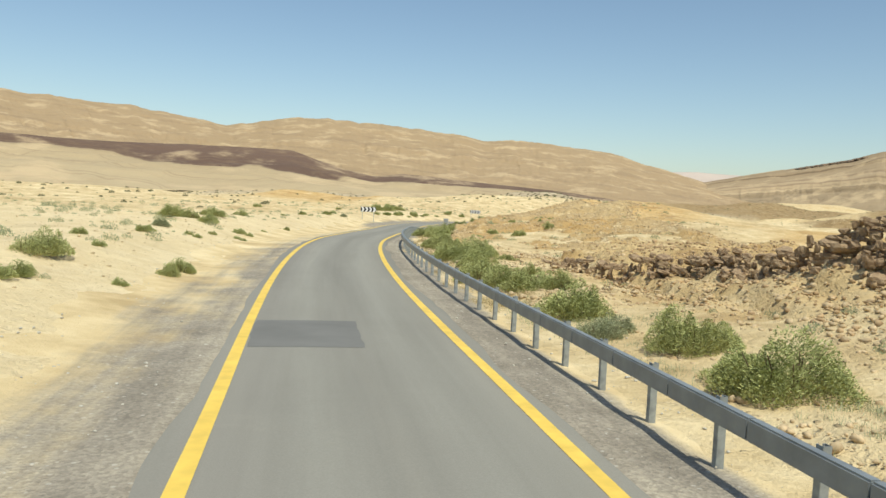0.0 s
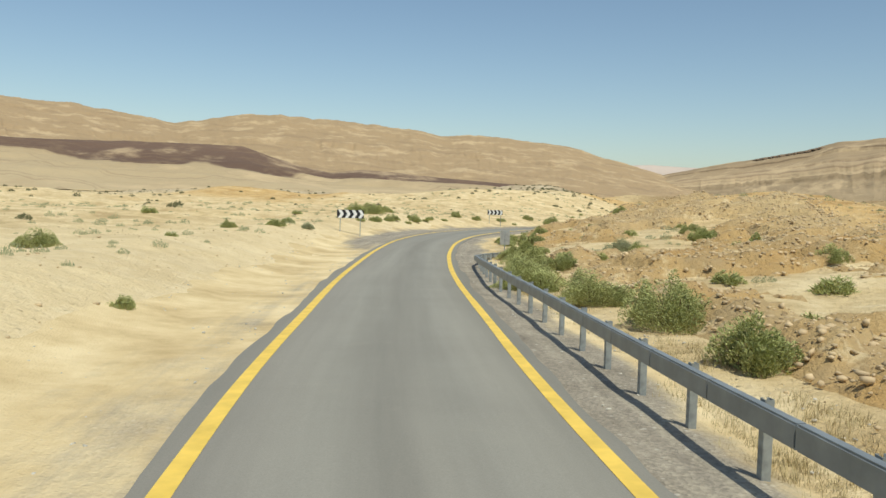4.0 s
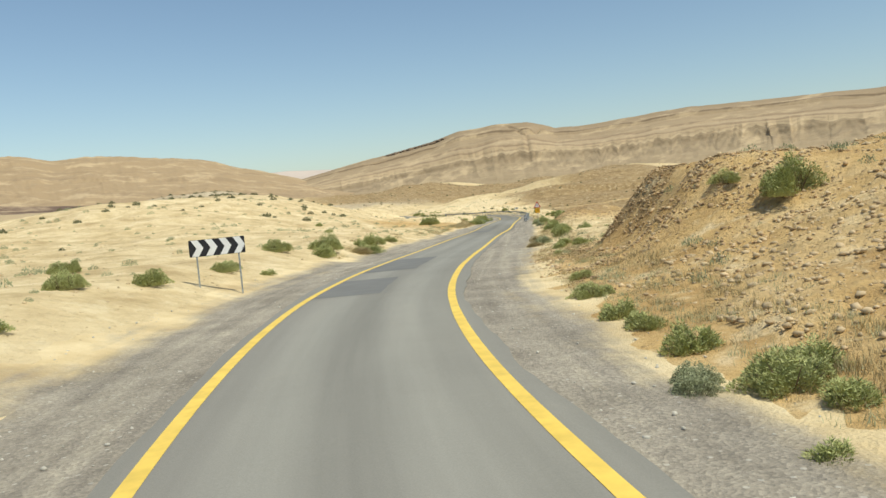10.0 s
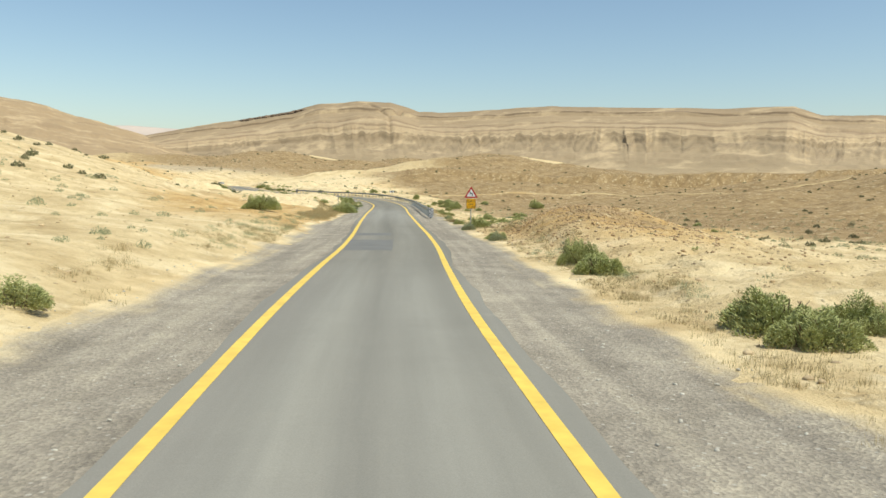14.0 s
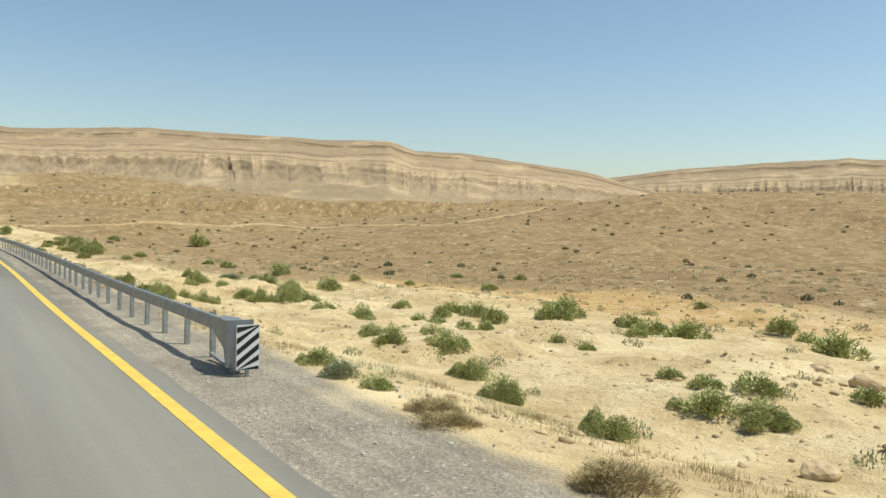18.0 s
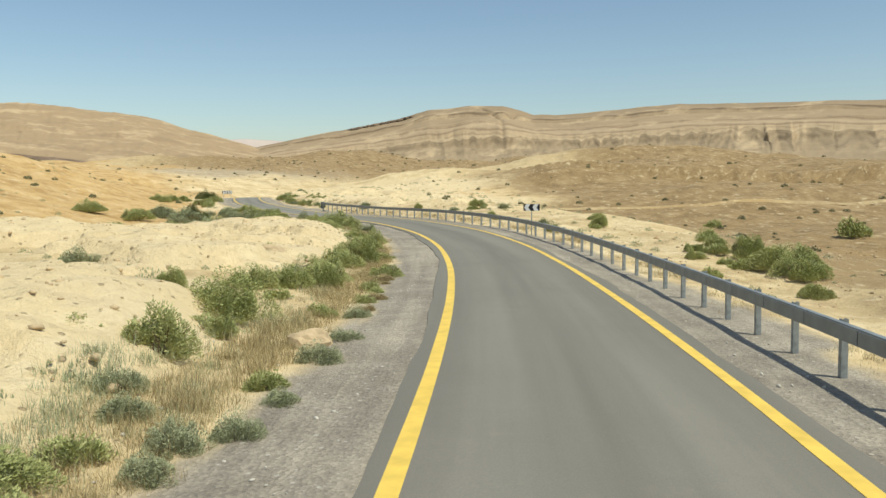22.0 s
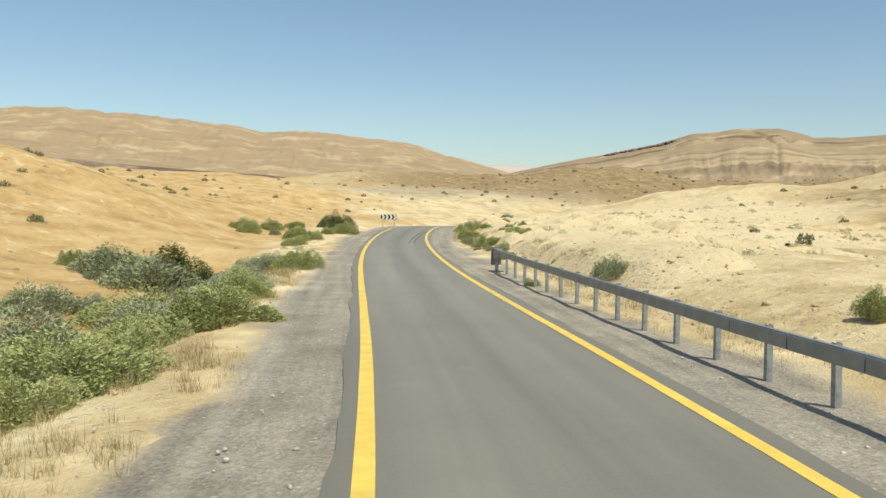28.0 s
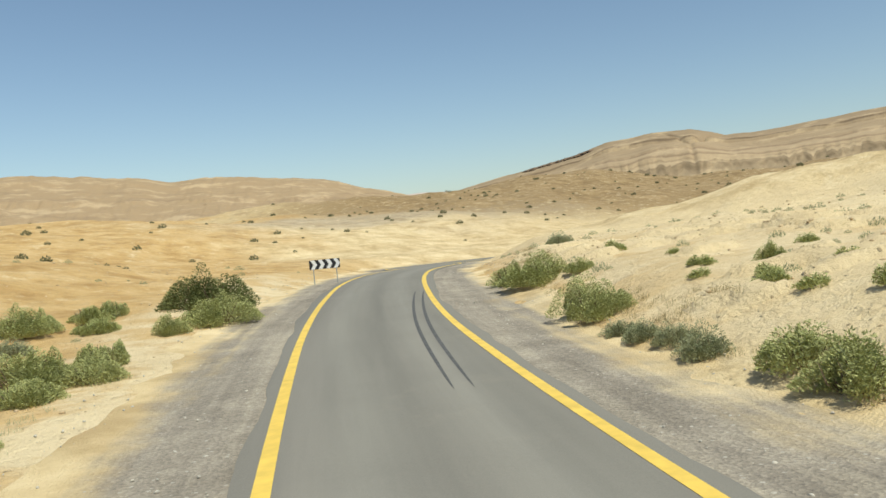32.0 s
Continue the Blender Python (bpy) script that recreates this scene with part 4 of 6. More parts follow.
GX, GY = axis_lines(-45, 185, 0.9, 4200), axis_lines(-12, 480, 0.9, 4200)
gx, gy = np.meshgrid(GX, GY)
gz = ground_height(gx.ravel(), gy.ravel())
gs, gd, _ = road_frame(gx.ravel(), gy.ravel())
ga = np.abs(gd)
warp_s = gs + 26 * fbm(gx.ravel() / 60, gy.ravel() / 60, 4, 31)
near_d = gd + 1.3 * fbm(gx.ravel() / 6, gy.ravel() / 6, 3, 37)
warp_d = gd + 7 * fbm(gx.ravel() / 24, gy.ravel() / 24, 4, 35)


def zone(mx, my, turn, la, lb):
    c, sn = math.cos(math.radians(turn)), math.sin(math.radians(turn))
    u, v = ((gx.ravel() - mx) * c + (gy.ravel() - my) * sn) / la, (-(gx.ravel() - mx) * sn + (gy.ravel() - my) * c) / lb
    return np.exp(-(u * u + v * v))


ochre = sum(zone(*z) for z in OCHRE_ZONES) + 0.3 * smooth(60, 200, ga)
brown = sum(zone(*z) for z in BROWN_ZONES) + smooth(110, 300, ga) * np.where(gd > 0, 0.75, 0.35) + 0.6 * smooth(9, 16, warp_d) * smooth(335, 365, warp_s) * smooth(440, 405, warp_s) + 0.8 * smooth(34, 66, warp_d) * smooth(280, 320, warp_s) * smooth(700, 500, warp_s) + 0.35 * smooth(30, 70, warp_d) * smooth(190, 230, warp_s) * smooth(310, 280, warp_s)
stones = sum(zone(*z) for z in STONE_ZONES) + 0.35 * smooth(30, 90, ga) + 0.25 * smooth(6, 15, ga)
ground_mesh = grid_mesh("ground", np.stack([gx, gy, gz.reshape(gx.shape)], -1), SAND, ochre=ochre.clip(0, 1), brown=brown.clip(0, 1), stones=stones.clip(0, 1), grey=sum(zone(*z) for z in GREY_ZONES).clip(0, 1), drift=(smooth(-20, -9, warp_d) * (gd < 0) * smooth(20, 40, warp_s) * smooth(200, 170, warp_s) + (gd < 0) * smooth(-10.5, -8.0, near_d) * smooth(420, 432, warp_s) * smooth(520, 500, gs) + 0.85 * smooth(5, 8, near_d) * smooth(60, 35, warp_d) * smooth(425, 440, warp_s) * smooth(540, 510, gs)).clip(0, 1))
ground = tagged(part("ground", ground_mesh, SAND), "cream and ochre desert ground of marl, sand and stones", "ground", kind="structure")

# rough ground beside the road again, as finer skins over the sheet: stretch along the road, stretch across, ledges, lumps, masks
SKINS = [
    ("stony_bank", "rough ochre stony bank cut off in a broken face", 164, 206, 5.8, 24, 0.10, 1.0, 0.75, 0.7),
    ("stony_rise", "ochre stony rise with low crumbling ledges beside the bend", 96, 168, 6.4, 30, 0.32, 0.85, 0.5, 0.65),
    ("stony_foot", "stony sand strewn with small rocks behind the rail", 40, 100, 4.9, 12.5, 0.08, 0.35, 0.25, 0.35),
    ("rocky_cut", "low broken ledge of brown conglomerate rock", 56, 86, 8.0, 22, 0.55, 0.9, 0.35, 0.5),
    ("marl_ledge", "pale crumbling marl ledges above the verge", 312, 416, -26, -5.6, 0.36, 0.55, 0.0, 0.0),
    ("stony_flat", "stony flat with low broken ledges behind the rail", 296, 350, 6.2, 30, 0.16, 0.2, 0.15, 0.35),
    ("stony_verge", "stony sand with low ledges beside the bend", 206, 290, 7.0, 24, 0.14, 0.30, 0.05, 0.25),
    ("marl_slope", "pale marl slope with crumbling ledges", 430, 500, 6.2, 24, 0.25, 0.35, 0.0, 0.1),
]


def skin_edge(k, s, d):
    name, label, s0, s1, d0, d1 = SKINS[k][:6]
    return smooth(s0, s0 + 4, s) * smooth(s1, s1 - 3, s) * smooth(d0, d0 + 1.6, d) * smooth(d1, d1 - 3, d)


def skin_up(k, s, d, x, y):
    """How far the skin stands over the sheet."""
    name, ledge, rough = SKINS[k][0], SKINS[k][6], SKINS[k][7]
    lumps = 0.11 * ridged(x / 0.9, y / 0.9, 3, 81) + 0.15 * fbm(x / 2.3, y / 2.3, 2, 85) - 0.30 * smooth(0.55, 0.9, vnoise(x / 1.6, y / 1.6, 88))
    q = fbm(x / 6, y / 6, 4, 91)
    steps = smooth(-0.34, -0.28, q) + smooth(-0.02, 0.03, q) + smooth(0.30, 0.36, q) - 1.5
    if name == "stony_bank":
        lumps = lumps * (0.35 + 0.65 * smooth(184, 196, s))
    if name == "rocky_cut":
        q = d - 12.6 - 1.6 * fbm(s / 5, 0 * s, 3, 95)
        steps = smooth(0, 0.35, q) + 0.6 * smooth(1.4, 1.7, q) - 0.2
    return 0.09 + lumps * rough + steps * ledge


def skin_lift(s, d, x, y):
    return sum(skin_edge(k, s, d) * skin_up(k, s, d, x, y) for k in range(len(SKINS)))


for k, (name, label, s0, s1, d0, d1, ledge, rough, dark, rust) in enumerate(SKINS):
    bs, bd = np.meshgrid(np.arange(s0, s1, 0.22), np.arange(d0, d1, 0.22), indexing="ij")
    bp = [np.interp(bs, RS, ROAD[:, j]) + bd * np.interp(bs, RS, RR[:, j]) for j in range(2)]
    bz = ground_height(bp[0].ravel(), bp[1].ravel()).reshape(bs.shape)
    edge = skin_edge(k, bs, bd)
    bz = bz - 0.12 * (1 - edge) + edge * skin_up(k, bs, bd, bp[0], bp[1])
    heap = np.exp(-(((bp[0] - 64) * 0.574 + (bp[1] - 203.5) * 0.819) / 15) ** 2 - (((bp[1] - 203.5) * 0.574 - (bp[0] - 64) * 0.819) / 6.5) ** 2)
    mesh = grid_mesh(name, np.stack([bp[0], bp[1], bz], -1), SAND, ochre=rust + 0.6 * heap, brown=dark * (smooth(192, 202, bs) if name == "stony_bank" else 1 + 0 * bs) + 0.55 * heap, stones=0.8 + 0 * bs, grey=0 * bs, drift=(0.75 if name.startswith("marl") else 0.0) + 0 * bs)
    tagged(part(name, mesh, SAND), label, "bank", kind="structure")

# ---------- road ----------
SROW = np.arange(2, RS[-1] - 2, 1.0)


def strip(sides, ups, s_rows=SROW):
    """Rows of places along the road; sides and ups are arrays of rows x columns."""
    c = np.stack([np.interp(s_rows, RS, ROAD[:, k]) for k in range(3)], -1)
    r = np.stack([np.interp(s_rows, RS, RR[:, k]) for k in range(2)], -1)
    out = np.empty((len(s_rows), sides.shape[1], 3))
    out[..., 0] = c[:, None, 0] + sides * r[:, None, 0]
    out[..., 1] = c[:, None, 1] + sides * r[:, None, 1]
    out[..., 2] = c[:, None, 2] + ups
    return out


fine_s = np.arange(2, RS[-1] - 2, 0.5)
left_edge = -(HALF + 0.42 + 0.07 * fbm(fine_s / 3.1, 0 * fine_s, 4, 40) + 0.10 * vnoise(fine_s / 11, 0 * fine_s, 44))
right_edge = HALF + 0.42 + 0.07 * fbm(fine_s / 2.7, 0 * fine_s, 4, 41) + 0.10 * vnoise(fine_s / 9, 0 * fine_s, 45)
u = np.array([0, 0.001, 0.12, 0.3, 0.5, 0.7, 0.88, 0.999, 1.0])
sides = left_edge[:, None] * (1 - u) + right_edge[:, None] * u
crown = 0.03 * (1 - (sides / 2.8) ** 2)
crown[:, 0] -= 0.05
crown[:, -1] -= 0.05
uv = np.stack([sides, np.repeat(fine_s[:, None], len(u), 1)], -1)
road = tagged(part("road", grid_mesh("road", strip(sides, crown, fine_s), ASPHALT, flat=True, uv=uv, newer=np.repeat((smooth(312, 345, fine_s) * (1 - 0.45 * smooth(415, 432, fine_s)) + 0.75 * smooth(240, 258, fine_s) * smooth(300, 280, fine_s))[:, None], sides.shape[1], 1)), ASPHALT), "grey worn asphalt road with ragged edges", "road", kind="structure")


def crown_at(side):
    return 0.03 * (1 - (side / 2.8) ** 2)


for side, name in ((-HALF, "edge_line_left"), (HALF, "edge_line_right")):
    w = 0.115 + 0.005 * fbm(fine_s / 4.0, 0 * fine_s + side, 3, 50)
    cols = np.stack([side - w, side + 0 * w, side + w], -1)
    mesh = grid_mesh("edge_line", strip(cols, crown_at(cols) + 0.006, fine_s), YELLOW)
    tagged(part(name, mesh, YELLOW), "yellow painted edge line on the asphalt", "road marking", kind="structure")

# gravel shoulders on both sides, sinking into the sand at their outer edge
for sign, name in ((-1, "shoulder_left"), (1, "shoulder_right")):
    inner = (-left_edge if sign < 0 else right_edge) - 0.10
    st = SIDES[:, 0]
    wide = np.interp(fine_s, st, SIDES[:, 5 if sign < 0 else 6]) + 0.5 * fbm(fine_s / 6, 0 * fine_s, 4, 60 + sign)
    u = np.linspace(0, 1, 12)
    cols = sign * (inner[:, None] + (wide - 1.9)[:, None] * u)
    lump = 0.025 * fbm(fine_s[:, None] / 1.3 + 0 * cols, cols / 1.3, 3, 66)
    xy = strip(cols, 0 * cols, fine_s)
    low = ground_height(xy[..., 0].ravel(), xy[..., 1].ravel()).reshape(cols.shape)
    base = xy[..., 2] - 0.03 - 0.02 * (np.abs(cols) - 2.6)
    blend = smooth(0.15, 0.60, u)[None, :]
    xy[..., 2] = base * (1 - blend) + (np.maximum(low, base - 0.6) + 0.05 * (1 - u[None, :] ** 3) - 0.07 * u[None, :] ** 6) * blend + lump * smooth(0, 0.1, u)[None, :]
    sandy = (u[None, :] ** 2.2) * 1.35 + 0 * cols + np.interp(fine_s, st, SIDES[:, 7 if sign < 0 else 8])[:, None]
    mesh = grid_mesh("shoulder", xy, GRAVEL, uv=np.stack([cols, np.repeat(fine_s[:, None], 12, 1)], -1), sandy=sandy)
    tagged(part(name, mesh, GRAVEL), "grey gravel road shoulder strewn with pale stones", "shoulder", kind="structure")

# darker repair patches laid into the asphalt
for s0, s1, a, b in PATCHES:
    rows = np.arange(s0, s1 + 0.01, 0.5)
    cols = np.stack([np.linspace(a, b, 6)] * len(rows)) + 0.03 * fbm(rows[:, None] * 2 + np.zeros(6), np.arange(6)[None, :] * 3.0 + 0 * rows[:, None], 2, 70)
    tagged(part("asphalt_patch", grid_mesh("asphalt_patch", strip(cols, crown_at(cols) + 0.004, rows), PATCH), PATCH), "dark fresh asphalt patch in the road surface", "road patch", kind="structure")


# a pale dirt track across the plain behind the long rail
TRACK = catmull([(150, 372, 0), (178, 362, 0), (205, 352, 0), (224, 341, 0), (236, 327, 0), (240, 314, 0), (249, 302, 0), (262, 294, 0), (280, 290, 0)], 2.5)
track_way = np.gradient(TRACK[:, :2], axis=0)
track_way /= np.linalg.norm(track_way, axis=1, keepdims=True)
track_xy = TRACK[:, None, :2] + np.array([-0.8, -0.3, 0.3, 0.8])[None, :, None] * np.stack([track_way[:, 1], -track_way[:, 0]], -1)[:, None, :]
track_z = ground_height(track_xy[..., 0].ravel(), track_xy[..., 1].ravel()).reshape(track_xy.shape[:2]) + np.array([0.0, 0.22, 0.22, 0.0])
zero = 0 * track_z
tagged(part("dirt_track", grid_mesh("dirt_track", np.concatenate([track_xy, track_z[..., None]], -1), SAND, ochre=zero + 0.4, brown=zero + 0.55, stones=zero, grey=zero, drift=zero), SAND), "pale dirt track across the brown plain", "track", kind="structure")

# ---------- far ranges ----------
def ridge(name, label, mat, table, far, deep, profile, flute, seed, centre=(60, 200, -3), step_deg=0.06, jag=1.0, gully=False, dark_from=None):
    """A range of hills round the valley. table: bearing in degrees from +y to the right, and the crest's angle above the eye.
    profile: share of the crest's height against share of the way from foot to crest."""
    az = np.arange(table[0][0], table[-1][0], step_deg)
    el = np.interp(az, [t[0] for t in table], [t[1] for t in table])
    k = np.exp(-np.linspace(-2, 2, 9) ** 2)
    el = np.convolve(np.pad(el, 4, "edge"), k / k.sum(), "valid")
    reach = np.interp(az, [f[0] for f in far], [f[1] for f in far]) if isinstance(far, list) else np.full(len(az), float(far))
    tall = np.tan(np.radians(el)) * reach
    arc = np.radians(az) * reach
    u = np.r_[np.linspace(0, 1, 110), 1.08, 1.3, 1.7]
    A, U = np.meshgrid(arc, u, indexing="ij")
    h = np.interp(U, [p[0] for p in profile], [p[1] for p in profile])
    saw = A / 52 + 0.9 * vnoise(A / 130, 0 * A, seed) + 0.25 * vnoise(A / 31, 0 * A, seed + 1) + 0.2 * vnoise(A / 60, U * 7, seed + 25)
    spur = np.abs(2 * (saw - np.floor(saw)) - 1)
    half_saw = 2.3 * saw + 0.6 * vnoise(A / 24, U * 9, seed + 21)
    spur = (0.75 * (1 - spur) * (0.75 + 0.6 * vnoise(np.floor(saw + 0.5) * 3.7, 0 * A, seed + 22)) + 0.22 * np.abs(2 * (half_saw - np.floor(half_saw)) - 1)) * (0.4 + 0.6 * smooth(24, 40, az))[:, None]
    cut = spur * (0.85 + 0.4 * vnoise(A / 70, U * 2, seed + 2)) * smooth(0.16, 0.43, U) * smooth(0.60, 0.50, U) + 0.25 * fbm(A / 80, U * 3, 3, seed + 9) + 0.10 * fbm(A / 17, U * 14, 3, seed + 24)
    weight = np.sin(np.pi * np.clip(U, 0, 1)) ** 0.8
    away = reach[:, None] - deep * (1 - U) - weight * flute * cut
    tall2 = tall * (1 + 0.006 * jag * fbm(arc / 40, 0 * arc, 5, seed + 3))
    z = centre[2] + tall2[:, None] * h + weight * jag * 1.2 * fbm(A / 38, U * 24, 4, seed + 5)
    z = z + 3.0 * fbm(A / 160, U * 9, 3, seed + 7) * weight
    if gully:
        AZ = az[:, None] + 0 * U
        stem = np.exp(-(((AZ - 33.9 - 0.8 * (0.6 - U)) / 0.16) ** 2)) * smooth(0.35, 0.5, U) * smooth(0.78, 0.7, U)
        arm = np.exp(-(((AZ - 33.9 - 7.5 * (U - 0.72)) / 0.25) ** 2)) * smooth(0.68, 0.74, U) * smooth(1.02, 0.9, U)
        arm2 = np.exp(-(((AZ - 33.9 + 6.5 * (U - 0.72)) / 0.15) ** 2)) * smooth(0.68, 0.74, U) * smooth(1.0, 0.9, U)
        z = z - 4 * stem - 15 * arm - 6 * arm2
    a = np.radians(az)[:, None]
    xyz = np.stack([centre[0] + away * np.sin(a), centre[1] + away * np.cos(a), z], -1)
    bed = (z - centre[2]) / max(tall.max(), 1) + (0.00022 * (A - arc[0]) if mat is RIDGE else 0)
    if mat is MESA:
        # buttresses: light rock that reaches down in uneven teeth over the talus
        saw2 = A / 19 + 0.8 * vnoise(A / 60, 0 * A, seed + 14)
        teeth = np.abs(2 * (saw - np.floor(saw)) - 1) * (0.10 + 0.09 * vnoise(np.floor(saw) * 7.7, 0 * A, seed + 6)) + np.abs(2 * (saw2 - np.floor(saw2)) - 1) * (0.045 + 0.045 * vnoise(np.floor(saw2) * 5.3, 0 * A, seed + 16))
        bed = h + 0.012 * fbm(A / 90, U * 4, 3, seed) - (0.4 + 0.6 * smooth(30, 40, az))[:, None] * teeth * smooth(0.30, 0.42, U) * smooth(0.56, 0.50, U)
        bed = bed + 0.035 * fbm(A / 14, U * 5, 3, seed + 18) * smooth(0.46, 0.38, U)
    if dark_from:
        bed = h - np.interp(az, [p[0] for p in dark_from], [p[1] for p in dark_from])[:, None] - 0.06 * fbm(A / 45, U * 2, 4, seed + 8) + 0.56
    mesh = grid_mesh(name, xyz, mat, bed=bed)
    return tagged(part(name, mesh, mat), label, "hills", kind="structure")


MESA_CREST = [(15, 1.2), (17.5, 2.25), (21, 3.0), (24.2, 3.6), (27.3, 4.2), (29, 4.7), (31.5, 4.95), (34, 4.95), (36, 4.35), (38, 4.3), (42.8, 4.65), (45.5, 4.8), (54, 4.65), (57, 4.55), (60.3, 4.7), (61.3, 4.65), (63, 4.05), (66.5, 4.0), (70.5, 3.45), (74.5, 3.0), (76.5, 2.5), (80, 1.6)]
MESA_CUT = [(0, 0.0), (0.2, 0.10), (0.40, 0.29), (0.50, 0.43), (0.512, 0.49), (0.53, 0.51), (0.54, 0.57), (0.556, 0.585), (0.562, 0.62), (0.62, 0.66), (0.625, 0.69), (0.80, 0.82), (0.806, 0.87), (1.0, 1.0), (1.08, 0.99), (1.3, 0.8), (1.7, 0)]
ridge("mesa", "long flat-topped mesa of bedded tan rock with fluted cliffs", MESA, MESA_CREST, [(15, 2450), (24, 2350), (36, 2150), (61, 1850), (80, 2050)], 620, MESA_CUT, 15, 100, gully=True)
FAR_MESA = [(70, 1.5), (76.5, 2.5), (80.5, 3.15), (86.2, 3.65), (91.4, 4.0), (93.8, 3.85), (95.2, 3.3), (96.9, 3.5), (100.2, 3.65), (101.5, 3.0), (104, 3.1), (110, 3.4), (125, 3.0), (140, 2.0)]
ridge("far_mesa", "dark grey-brown far mesa with banded cliffs", MESA, FAR_MESA, 2700, 700, MESA_CUT, 20, 130)
LEFT_CREST = [(-120, 3), (-60, 6.4), (-40, 6.2), (-29, 5.8), (-24, 5.6), (-17.5, 4.75), (-13, 5.6), (-9.4, 5.65), (-4.7, 5.4), (-0.5, 5.05), (1.5, 4.65), (3.5, 4.8), (6.8, 4.6), (10.8, 4.1), (13.5, 3.35), (15.5, 2.85), (17.6, 2.25), (21, 1.2)]
LEFT_CUT = [(0, 0.0), (0.15, 0.16), (0.35, 0.36), (0.5, 0.5), (0.52, 0.54), (0.75, 0.78), (0.77, 0.82), (0.92, 0.97), (1.0, 1.0), (1.08, 1.0), (1.3, 0.8), (1.7, 0)]
ridge("long_ridge", "long smooth tan desert ridge with thin rock ledges", RIDGE, LEFT_CREST, 2600, 1300, LEFT_CUT, 42, 160, step_deg=0.08, jag=1.8)
# farthest range, its haze put into the material's colour
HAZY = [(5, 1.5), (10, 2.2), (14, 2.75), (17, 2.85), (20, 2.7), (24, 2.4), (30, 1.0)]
ridge("hazy_range", "range on the horizon with haze painted into its pale pinkish colour", HAZE, HAZY, 4300, 500, LEFT_CUT, 10, 190, step_deg=0.15, jag=0.5)
BAND_CREST = [(-50, 2.2), (-36, 2.9), (-28, 2.95), (-22, 2.9), (-18, 2.95), (-13, 3.0), (-10.7, 2.95), (-8.8, 2.35), (-7, 1.85), (-5, 1.5), (-3, 1.75), (0.3, 1.6), (5.5, 1.2), (9, 0.9), (13, 0.4)]
BAND_FROM = [(-50, 0.80), (-28, 0.76), (-22, 0.70), (-17, 0.52), (-11, 0.50), (-8, 0.58), (-5, 0.62), (-2, 0.60), (2, 0.62), (6, 0.70), (10, 0.8), (13, 0.95)]
BAND_CUT = [(0, 0.0), (0.3, 0.40), (0.55, 0.58), (0.62, 0.60), (0.8, 0.93), (0.9, 1.0), (1.0, 0.98), (1.08, 0.9), (1.3, 0.5), (1.7, 0)]
ridge("dark_ledge_hill", "low tan hill capped by a dark brown rock band", DARKBAND, BAND_CREST, 1000, 320, BAND_CUT, 8, 220, centre=(0, 0, -1), step_deg=0.09, jag=0.6, dark_from=BAND_FROM)


def crest_rocks():
    """Dark broken rock that crops out along the mesa's shoulder."""
    rng = random.Random(77)
    verts, faces = [], []
    for k in range(140):
        az = rng.uniform(24.0, 28.2)
        el = np.interp(az, [t[0] for t in MESA_CREST], [t[1] for t in MESA_CREST])
        reach = np.interp(az, [15, 24, 36], [2450, 2350, 2150])
        a, r = math.radians(az), rng.uniform(2.5, 6)
        x, y, z = 60 + (reach - 30) * math.sin(a), 200 + (reach - 30) * math.cos(a), -3 + math.tan(math.radians(el)) * reach * 0.955
        i = len(verts)
        verts += [(x + p * r * 3.4, y + q * r * 3.4, z + h * r * rng.uniform(0.25, 0.6)) for p, q, h in ((-1, -1, -1), (1, -1, -1), (1, 1, -1), (-1, 1, -1), (-0.7, -0.7, 0.9), (0.7, -0.8, 0.8), (0.8, 0.7, 1), (-0.6, 0.8, 0.7))]
        faces += [tuple(i + j for j in f) for f in ((0, 1, 5, 4), (1, 2, 6, 5), (2, 3, 7, 6), (3, 0, 4, 7), (4, 5, 6, 7))]
    mesh = mesh_of("crest_rocks", verts, faces, DARKROCK)
    return tagged(part("crest_rocks", mesh, DARKROCK), "dark broken rock along the mesa's crest", "rocks", kind="stuff")


crest_rocks()

# ---------- broken rock ledge behind the first rail ----------
LEDGE = [(6.0, 32.2, 0.35), (7.6, 30.6, 0.6), (9.0, 29.3, 0.75), (10.4, 27.4, 0.8), (11.2, 23.5, 0.8), (11.6, 20.0, 1.0), (12.1, 17.0, 1.5), (13.0, 14.0, 1.7), (14.5, 11.5, 1.5)]


def rock_block(seed):
    """An angular, weathered block about one metre across."""
    rng = random.Random(seed)
    bm = bmesh.new()
    bmesh.ops.create_cube(bm, size=1.0)
    bmesh.ops.subdivide_edges(bm, edges=bm.edges[:], cuts=1, use_grid_fill=True)
    for v in bm.verts:
        v.co = Vector([c * rng.uniform(0.78, 1.12) for c in v.co]) + Vector((rng.gauss(0, 0.05), rng.gauss(0, 0.05), rng.gauss(0, 0.04)))
        if v.co.length > 0.7:
            v.co *= rng.uniform(0.78, 0.95)
    me = bpy.data.meshes.new("block")
    bm.to_mesh(me)
    bm.free()
    me.materials.append(LEDGEROCK)
    return me


